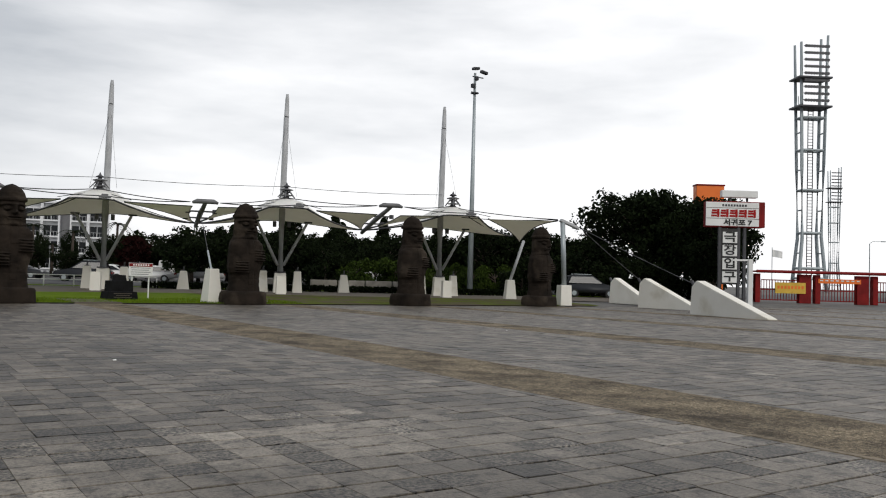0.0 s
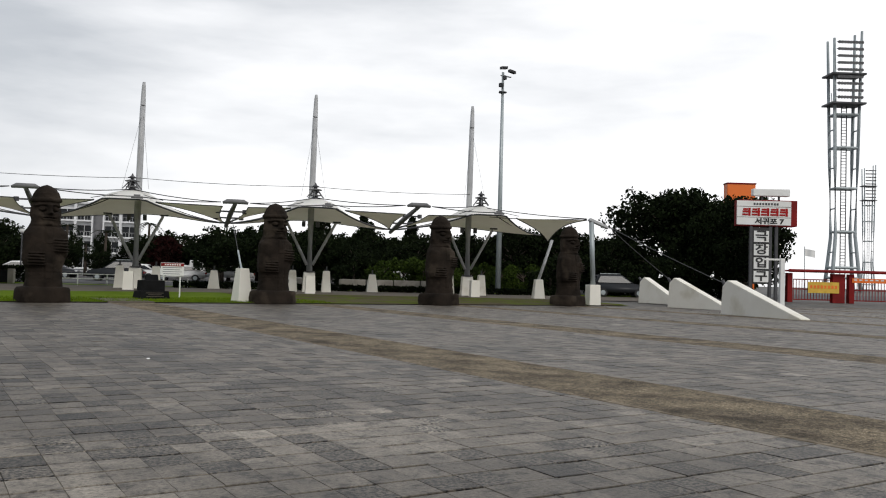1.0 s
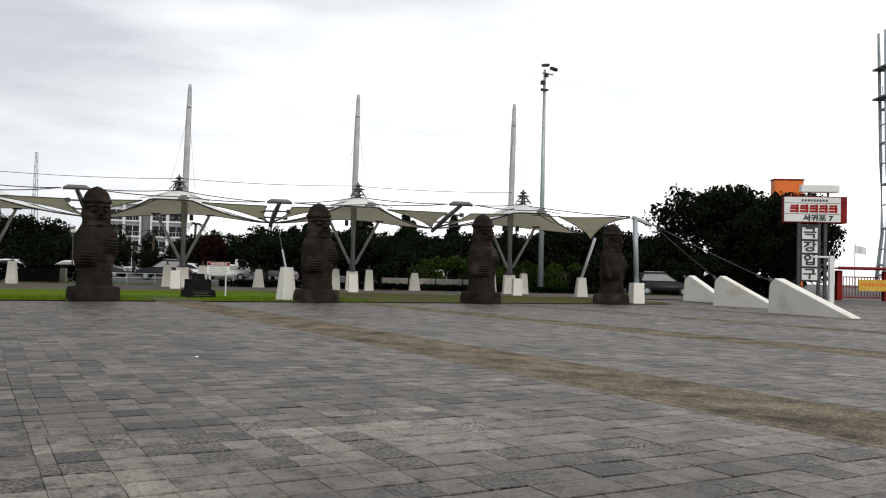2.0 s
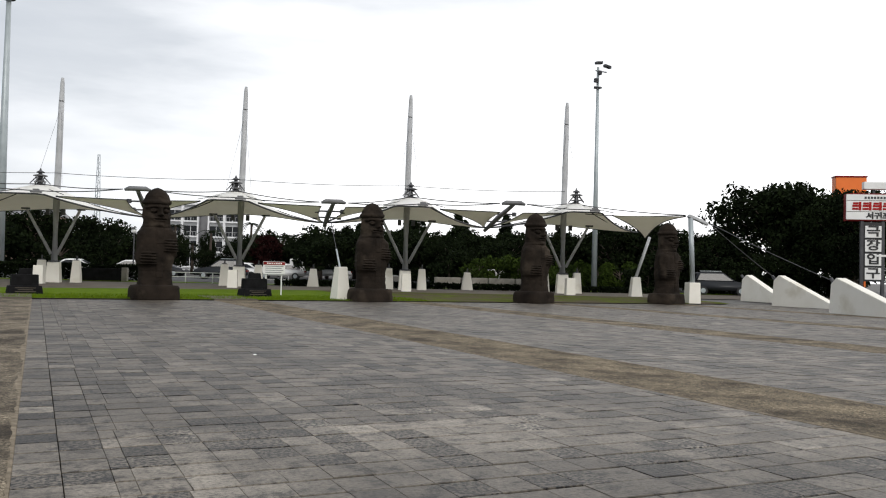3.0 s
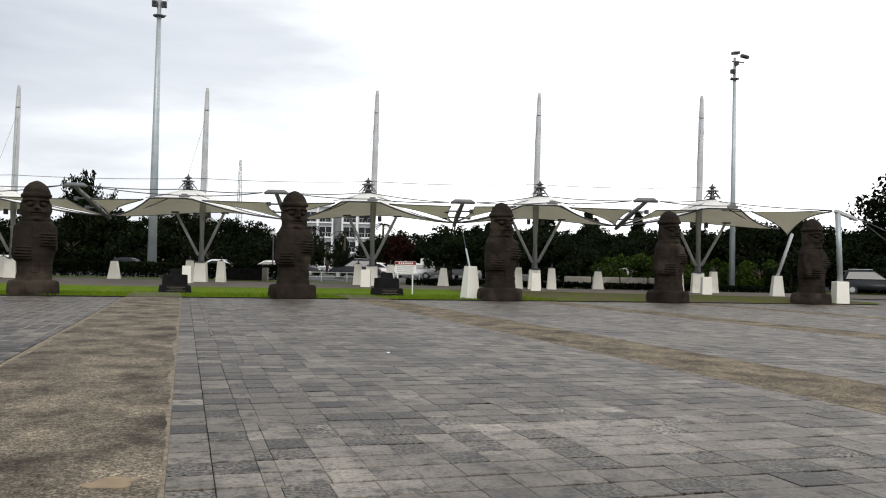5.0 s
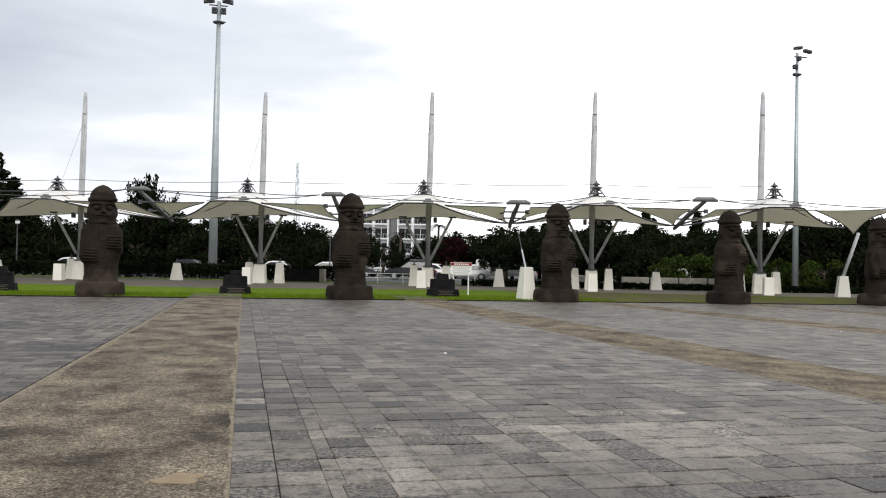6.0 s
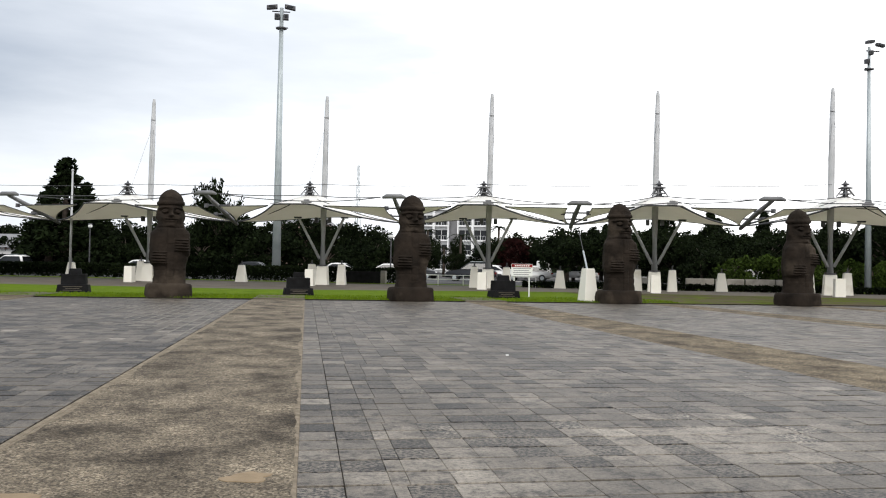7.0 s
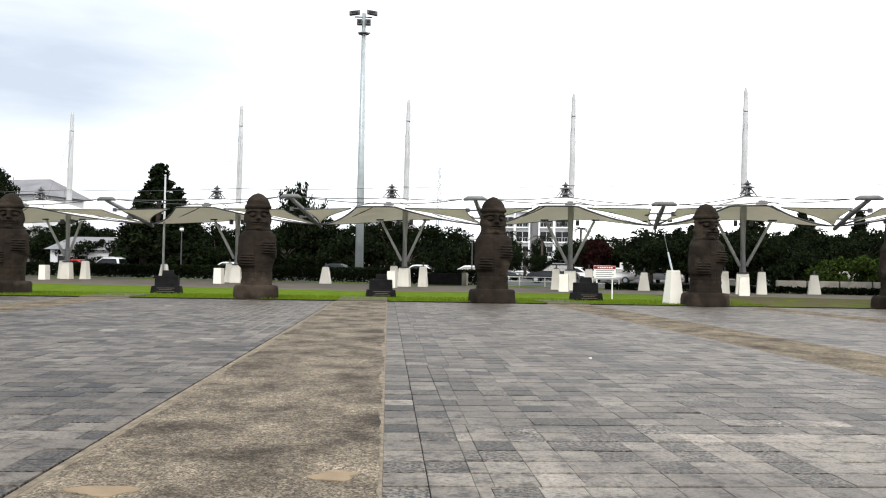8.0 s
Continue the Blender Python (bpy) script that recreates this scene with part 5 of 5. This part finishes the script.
def build_radio_mast():
    t = thing("radio_mast", pose(17.2, 301.0, 0.9), "slender grey lattice radio mast far away", "radio mast")
    h = 36.5
    for sx, sy in ((-1, -1), (1, -1), (0, 1)):
        bm = B()
        tube(bm, [(sx * 1.3, sy * 1.1, 0), (sx * 0.35, sy * 0.3, h)], [0.16, 0.09], 6)
        part("leg", bm, M_GALV, t)
    for k in range(24):
        f, g = k / 24, (k + 1) / 24
        bm = B()
        a, b = 1.3 - 0.95 * f, 1.3 - 0.95 * g
        s = 1 if k % 2 else -1
        tube(bm, [(-a * s, -a * 0.85, h * f), (b * s, -b * 0.85, h * g)], 0.07, 5)
        tube(bm, [(-b, -b * 0.85, h * g), (b, -b * 0.85, h * g)], 0.06, 5)
        part("brace", bm, M_GALV, t)


build_radio_mast()


# ---- stadium floodlight towers ----
def build_tower(x, y, z, a, h, w, label):
    t = thing("floodlight_tower", pose(x, y, z, 0, 0, a), label, "floodlight tower", "stadium floodlight towers")

    def half(f):
        return w * (0.52 - 0.8 * f if f < 0.22 else 0.344 + 0.18 * (f - 0.22))

    for sx in (-1, 1):
        for sy in (-1, 1):
            bm = B()
            pts = [(sx * half(f), sy * half(f) * 0.5, h * f * (1.0 if sx < 0 else 1.03)) for f in (0, 0.1, 0.22, 0.5, 0.8, 1.0)]
            tube(bm, pts, [w * 0.07, w * 0.065, w * 0.06, w * 0.058, w * 0.055, w * 0.045], 10)
            part("leg", bm, M_GALV, t, smooth=True)
    for f in (0.06, 0.1, 0.24, 0.41, 0.57, 0.7):
        hw = half(f)
        for sy in (-1, 1):
            bm = B()
            tube(bm, [(-hw, sy * hw * 0.5, h * f), (hw, sy * hw * 0.5, h * f)], w * 0.045, 8)
            part("girder", bm, M_GALV, t)
        for sx in (-1, 1):
            bm = B()
            tube(bm, [(sx * hw, -hw * 0.5, h * f), (sx * hw, hw * 0.5, h * f)], w * 0.035, 8)
            part("girder", bm, M_GALV, t)
    for f in (0.16, 0.33, 0.49, 0.64):
        for sx in (-1, 1):
            bm = B()
            tube(bm, [(sx * half(f), -half(f) * 0.5, h * f), (sx * half(f), half(f) * 0.5, h * f)], w * 0.025, 6)
            part("rung", bm, M_GALV, t)
    # ladder shaft in the middle
    bm = B()
    for sx in (-0.09, 0.09):
        tube(bm, [(sx * w, 0, 0), (sx * w, 0, h * 0.74)], w * 0.018, 5)
    part("ladder", bm, M_DARK, t)
    bm = B()
    for k in range(60):
        tube(bm, [(-0.09 * w, 0, h * 0.74 * k / 60), (0.09 * w, 0, h * 0.74 * k / 60)], w * 0.01, 4)
    part("rungs", bm, M_DARK, t)["kind"] = "stuff"
    # platforms and rows of lamps
    for f in (0.74, 0.855):
        bm = B()
        box(bm, (-0.06 * w, -0.1 * w, h * f), (w * 1.2, w * 0.8, h * 0.007), bevel=0.03)
        part("platform", bm, M_DARK, t)
    for r in range(9):
        f = 0.765 + r * 0.027
        if 0.85 < f < 0.865:
            continue
        bm = B()
        tube(bm, [(-w * 0.46, -w * 0.38, h * f), (w * 0.46, -w * 0.38, h * f)], w * 0.014, 5)
        part("lamp_bar", bm, M_DARK, t)
        for k in range(9):
            bm = B()
            lx = -w * 0.4 + k * w * 0.1
            tube(bm, [(lx, -w * 0.36, h * f), (lx + 0.02, -w * 0.36 - w * 0.08, h * f - 0.02 * w)], [w * 0.03, w * 0.06], 8)
            part("lamp", bm, M_BOOM, t)
    bm = B()
    tube(bm, [(-w * 0.68, -w * 0.5, h * 0.74), (-w * 0.70, -w * 0.5, h * 0.775)], w * 0.015, 5)
    part("rail", bm, M_GALV, t)


build_tower(136.66, 90.56, 0.5, -30, 44.2, 5.0, "tall grey steel stadium floodlight tower with lamp banks")
build_tower(233.2, 145.8, 0.5, -34, 35.6, 3.3, "distant grey steel stadium floodlight tower")


# ---- cinema sign ----
def lettering(name, text, size, m, material, parent):
    cu = bpy.data.curves.new(name, "FONT")
    cu.offset = 0.018
    cu.body, cu.size, cu.extrude, cu.align_x, cu.align_y = text, size, 0.02, "CENTER", "CENTER"
    cu.materials.append(material)
    ob = new(name, cu)
    ob.parent = parent
    ob.matrix_basis = m
    return ob


M_BRAND = surf("brand_red", (0.3, 0.008, 0.008), (0.4, 0.012, 0.012), 2.0, 0.6, 0.0, 20, spec=0.2)


def build_cinema_sign():
    gx, gy = 50.45, 40.26
    t = thing("cinema_sign", pose(gx, gy, height(gx, gy) - 0.02, 0, 0, -32) @ Matrix.Diagonal((1.3, 1.0, 1.04, 1)), "tall cinema sign with white lit box and vertical letter panels", "sign")
    for sx in (-0.62, 0.42, 0.75):
        bm = B()
        box(bm, (sx, 0, 2.6), (0.16, 0.2, 5.3), bevel=0.015)
        part("post", bm, M_DARK, t)
    bm = B()
    box(bm, (0.25, 0.3, 6.08), (3.15, 0.95, 1.75), bevel=0.03)
    bx = part("sign_box", bm, M_RED, t, "red sided sign box")
    bm = B()
    box(bm, (0.02, -0.19, 6.08), (2.92, 0.06, 1.62), bevel=0.015)
    part("face", bm, M_SIGNWHITE, bx)
    for z in (5.78, 6.5):
        bm = B()
        box(bm, (0.02, -0.222, z), (2.9, 0.012, 0.03))
        part("joint", bm, M_PATH, bx)
    for k in range(5):
        cx = -0.92 + k * 0.5
        bm = B()
        box(bm, (cx, -0.235, 6.15), (0.44, 0.02, 0.13))
        box(bm, (cx - 0.06, -0.237, 6.31), (0.26, 0.02, 0.13))
        box(bm, (cx + 0.15, -0.239, 6.14), (0.12, 0.02, 0.54))
        box(bm, (cx - 0.08, -0.241, 5.96), (0.3, 0.02, 0.12))
        part("brand_shape", bm, M_BRAND, bx)
    bm = B()
    for k in range(9):
        box(bm, (-0.5 + k * 0.155, -0.235, 6.68), (0.1, 0.02, 0.14))
    part("brand_bars", bm, M_DARK, bx)
    lettering("branch_letters", "서귀포 7", 0.44, pose(0.3, -0.232, 5.5, 90), M_BLACKPAINT, bx)
    bm = B()
    box(bm, (0.45, 0.1, 7.48), (2.0, 0.5, 0.5), bevel=0.06)
    part("top_panel", bm, M_SIGNWHITE, t)
    bm = B()
    for sx in (0.0, 0.9):
        box(bm, (sx, 0.1, 7.1), (0.1, 0.1, 0.36))
    part("bracket", bm, M_DARK, t)
    bm = B()
    box(bm, (-0.08, -0.06, 3.2), (0.92, 0.06, 3.8), bevel=0.012)
    part("backing_board", bm, M_BLACKPAINT, t)
    for k, ch in enumerate("극장입구"):
        z = 4.5 - k * 0.9
        bm = B()
        box(bm, (-0.08, -0.13, z), (0.8, 0.06, 0.76), bevel=0.012)
        pn = part("letter_panel", bm, M_SIGNWHITE, t)
        lettering("letter", ch, 0.74, pose(-0.08, -0.175, z, 90), M_BLACKPAINT, pn)


build_cinema_sign()


def build_orange_pylon():
    t = thing("orange_pylon", pose(65.6, 54.6, height(65, 54.6) - 0.05, 0, 0, -32) @ Matrix.Scale(1.1, 4), "tall orange advertising pylon half hidden by trees", "pylon")
    bm = B()
    box(bm, (0, 0, 4.9), (2.4, 1.0, 9.3), bevel=0.06)
    part("body", bm, M_ORANGE, t)
    bm = B()
    box(bm, (0.2, -0.52, 3.0), (1.4, 0.05, 4.6), bevel=0.02)
    part("dark_panel", bm, M_BLACKPAINT, t)
    bm = B()
    box(bm, (0, 0, 9.6), (2.5, 1.1, 0.12), bevel=0.02)
    part("cap", bm, M_RED, t)


build_orange_pylon()


def build_white_post():
    t = thing("white_gate_post", pose(48.4, 37.1, 0.0, 0, 0, -32), "slim white steel frame post beside the sign", "post")
    bm = B()
    box(bm, (0, 0, 1.6), (0.3, 0.3, 3.2), bevel=0.02)
    part("post", bm, M_SIGNWHITE, t)
    bm = B()
    box(bm, (-0.6, 0, 3.12), (1.2, 0.14, 0.12), bevel=0.01)
    part("arm", bm, M_SIGNWHITE, t)


build_white_post()


# ---- red entrance gate ----
def build_gate():
    gx, gy = 57.2, 43.3
    m = pose(gx, gy, height(gx, gy) - 0.02, 0, 0, -31.5)
    t = thing("red_gate_frame", m, "long red steel entrance gate frame with barred sections", "gate")
    L = 15.0
    for k in range(4):
        bm = B()
        tube(bm, [(0, -0.6 + 0.5 * k, 2.4), (L, -0.6 + 0.5 * k, 2.4)], 0.06 if k else 0.12, 8)
        part("top_rail", bm, M_RED, t)
    for k, xx in enumerate((0.25, 4.0, 5.0, 8.6, 9.6, 13.2)):
        bm = B()
        box(bm, (xx, 0, 1.1), (0.95 if k in (1, 3) else 0.4, 0.5, 2.25), bevel=0.03)
        part("pier", bm, M_RED, t)
    for a, b in ((0.6, 3.5), (5.3, 8.1), (9.9, 13.0)):
        bm = B()
        for z in (0.2, 1.0, 1.75):
            box(bm, ((a + b) / 2, 0, z), (b - a, 0.07, 0.08), bevel=0.01)
        part("gate_rail", bm, M_RED, t)
        n = int((b - a) / 0.22)
        for q in range(n + 1):
            bm = B()
            box(bm, (a + (b - a) * q / n, 0, 0.95), (0.045, 0.045, 1.6))
            part("bar", bm, M_RED, t)
    for a, b, z, h_, mat_, lab in ((1.6, 4.0, 1.15, 0.85, M_YELLOW, "yellow printed banner"), (5.0, 8.4, 1.75, 0.35, M_ORANGE, "orange banner"), (10.4, 12.8, 0.95, 1.1, M_RED, "red banner")):
        bm = B()
        box(bm, ((a + b) / 2, -0.3, z), (b - a, 0.03, h_), bevel=0.008)
        bn = part("banner", bm, mat_, t, lab)
        bm = B()
        for q in range(8):
            box(bm, (a + 0.25 + q * (b - a - 0.5) / 7, -0.325, z + 0.05), ((b - a) * 0.07, 0.012, h_ * 0.28))
        part("banner_marks", bm, M_SIGNWHITE if mat_ is not M_YELLOW else M_ORANGE, bn)


build_gate()


def build_flag():
    t = thing("flag", pose(106.2, 76.4, 0.5, 0, 0, -35), "small white flag on a thin pole", "flag")
    bm = B()
    tube(bm, [(0, 0, 0), (0, 0, 6.6)], 0.06, 6)
    part("pole", bm, M_GALV, t)
    vs = [(0.06 + 0.16 * i, 0.12 * math.sin(i * 0.9), 5.3 + 0.2 * j - 0.03 * i) for j in range(6) for i in range(10)]
    fs = [(j * 10 + i, j * 10 + i + 1, (j + 1) * 10 + i + 1, (j + 1) * 10 + i) for j in range(5) for i in range(9)]
    raw_mesh("cloth", vs, fs, M_SIGNWHITE, t, True)


build_flag()


def build_street_lamp(x, y, h):
    t = thing("street_lamp", pose(x, y, 0.4, 0, 0, -35), "pale grey street lamp with a short arm", "street lamp")
    bm = B()
    tube(bm, [(0, 0, 0), (0, 0, h), (0.3, 0, h + 0.25), (1.5, 0, h + 0.3)], [0.08, 0.05, 0.035, 0.03], 8)
    part("pole", bm, M_GALV, t)
    bm = B()
    box(bm, (1.6, 0, h + 0.28), (0.6, 0.22, 0.12), bevel=0.03)
    part("head", bm, M_GALV, t)


build_street_lamp(96.8, 56.7, 6.4)


# far dark woods on the skyline
def far_woods():
    rng = random.Random(12)
    cs, rs = [], []
    for k in range(230):
        a = radians(-52 + 104 * k / 230)
        r = rng.uniform(150, 175)
        x, y = -r * math.sin(-a + radians(2)), r * math.cos(a)
        if 18 < x < 42:
            continue
        hgt = rng.uniform(2.2, 6.0) if x > 20 else rng.uniform(4, 8)
        if x > 100:
            hgt *= 0.35
        for q in range(3):
            cs.append((x + rng.uniform(-2, 2), y + rng.uniform(-2, 2), hgt * (0.25 + 0.33 * q)))
            rs.append(rng.uniform(1.6, 2.8) * (1.2 - 0.3 * q))
    v, f = leaf_cloud(cs, rs, 42000, 0.5, 77)
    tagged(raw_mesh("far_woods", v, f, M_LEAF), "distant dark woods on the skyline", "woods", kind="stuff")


far_woods()


# ---- pavers ----
DX, DY = 0.297, 0.36


def paver_verts(sx, sy):
    b, bx, by = 0.004, 0.0015, 0.007
    return [(-sx / 2, -sy / 2, -0.05), (sx / 2, -sy / 2, -0.05), (sx / 2, sy / 2, -0.05), (-sx / 2, sy / 2, -0.05),
            (-sx / 2, -sy / 2, -b), (sx / 2, -sy / 2, -b), (sx / 2, sy / 2, -b), (-sx / 2, sy / 2, -b),
            (-sx / 2 + bx, -sy / 2 + by, 0), (sx / 2 - bx, -sy / 2 + by, 0), (sx / 2 - bx, sy / 2 - by, 0), (-sx / 2 + bx, sy / 2 - by, 0)]


PAVER_F = [(8, 9, 10, 11)] + [(k, (k + 1) % 4, 4 + (k + 1) % 4, 4 + k) for k in range(4)] + [(4 + k, 4 + (k + 1) % 4, 8 + (k + 1) % 4, 8 + k) for k in range(4)]


def paving():
    field = bpy.data.objects["ground"]
    rng = random.Random(2)
    gaps = []
    for k, ((a0, a1), (b0, b1)) in enumerate(zip(STRIPS, STRIPS[1:])):
        gaps.append((a1 + 0.008, b0 - (0.1 if k == 2 else 0.008)))
    gaps.append((55.01, 60.0))
    vs, fs = [], []
    variants = []
    for k in range(4):
        me = bpy.data.meshes.new("paver")
        me.from_pydata(paver_verts(DX - 0.002 - 0.001 * k, DY - 0.014 - 0.005 * (k % 3)), [], PAVER_F)
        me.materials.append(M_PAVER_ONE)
        variants.append(me)
    near = []
    top = LAWN_Y - 0.15
    for g0, g1 in gaps:
        first_gap = abs(g0 + 0.232) < 0.02
        y, left, slip = -1.0, 0, 0.0
        while y + DY < top:
            y += DY
            # straight courses beside the wide strip, then a bond that drifts more with every course
            lead = 2 if first_gap else 0
            turn_x = g0 + lead * DX
            cells = [(g0 + q * DX, g0 + (q + 1) * DX) for q in range(lead)]
            if left <= 0:
                left, slip = rng.randint(3, 6), (slip + rng.choice((-0.1, 0.05, 0.1, 0.16, 0.36)) * DX) % DX
            left -= 1
            x = turn_x + slip - DX
            while x < g1 - 0.02:
                c0, c1 = max(turn_x, x), min(g1, x + DX)
                if c1 - c0 < 0.06 and cells:
                    # too narrow a sliver: the neighbour is cut wider instead
                    cells[-1] = (cells[-1][0], c1)
                elif c1 - c0 > 0.012:
                    cells.append((c0, c1))
                x += DX
            for x0, x1 in cells:
                w = x1 - x0
                cx, yy = (x0 + x1) / 2, y + rng.uniform(-0.006, 0.006)
                z = rng.uniform(-0.003, 0.002)
                tx, ty = rng.gauss(0, 0.004), rng.gauss(0, 0.004)
                if abs(w - DX) < 0.001 and 0 < cx < 6.3 and 5.5 < yy < 9.9:
                    near.append((cx, yy, z, tx, ty))
                    continue
                base = len(vs)
                for px, py, pz in paver_verts(w - (0.008 if lead and x1 < turn_x + 0.01 else 0.0025), DY - rng.uniform(0.012, 0.024)):
                    vs.append((cx + px, yy + py, z + pz + px * tx + py * ty))
                fs.extend(tuple(base + q for q in f) for f in PAVER_F)
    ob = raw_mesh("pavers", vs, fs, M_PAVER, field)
    ob["kind"] = "stuff"
    for k, (x, y, z, tx, ty) in enumerate(near[:300]):
        p = new("paver", variants[rng.randrange(4)])
        p.parent = field
        p.matrix_basis = Matrix.LocRotScale((x, y, z), Euler((ty, -tx, rng.gauss(0, 0.004))), None)
    bm = B()
    box(bm, (14.0, (top - 0.8) / 2, -0.024), (92.0, top + 0.8, 0.01))
    bed = part("joint_bed", bm, M_SOIL_SHADE, field, "dark damp sand in the joints")
    bed["kind"] = "stuff"
    # pale sand washed into some joints beside the wide strip
    bm = B()
    for k in range(13):
        xj = -2.6 - k * DX
        y0, y1 = 17 + 0.9 * k + rng.uniform(0, 2), 34.5 - 0.3 * k
        box(bm, (xj, (y0 + y1) / 2, 0.003), (0.03, y1 - y0, 0.006))
    sand = part("joint_sand", bm, M_EDGE, field)
    sand["kind"] = "stuff"


paving()

# patches of tan mortar on the near strip
for x, y, rx, ry in ((-0.55, 6.62, 0.15, 0.12), (-1.9, 6.25, 0.2, 0.13)):
    bm = B()
    ring = []
    for k in range(22):
        th = k * math.tau / 22
        q = 1 + 0.5 * noise.noise(Vector((math.cos(th) * 1.3 + x, math.sin(th) * 1.3 + y, 0))) + 0.2 * noise.noise(Vector((math.cos(th) * 4 + x, math.sin(th) * 4 + y, 3)))
        ring.append(bm.verts.new((x + rx * q * math.cos(th), y + ry * q * math.sin(th), 0.0)))
    f = bm.faces.new(ring)
    ext = bmesh.ops.extrude_face_region(bm, geom=[f])
    for v in ext["geom"]:
        if isinstance(v, bmesh.types.BMVert):
            v.co.z += 0.0095
    tagged(part("mortar_patch", bm, M_TAN), "flat tan mortar patch on the aggregate strip", "patch", kind="structure")


# scraps of paper on the paving
for x, y, a in ((2.97, 14.3, 20), (14.05, 19.1, 70)):
    bm = B()
    grid = [[bm.verts.new((0.018 * i, 0.016 * j, 0.012 + 0.007 * ((i * 3 + j * 2) % 3))) for i in range(4)] for j in range(3)]
    for j in range(2):
        for i in range(3):
            bm.faces.new((grid[j][i], grid[j][i + 1], grid[j + 1][i + 1], grid[j + 1][i]))
    ob = part("paper_scrap", bm, M_SIGNWHITE)
    ob.matrix_basis = pose(x, y, 0.0, 0, 0, a)
    tagged(ob, "small crumpled white paper scrap on the paving", "litter", "paper scraps")
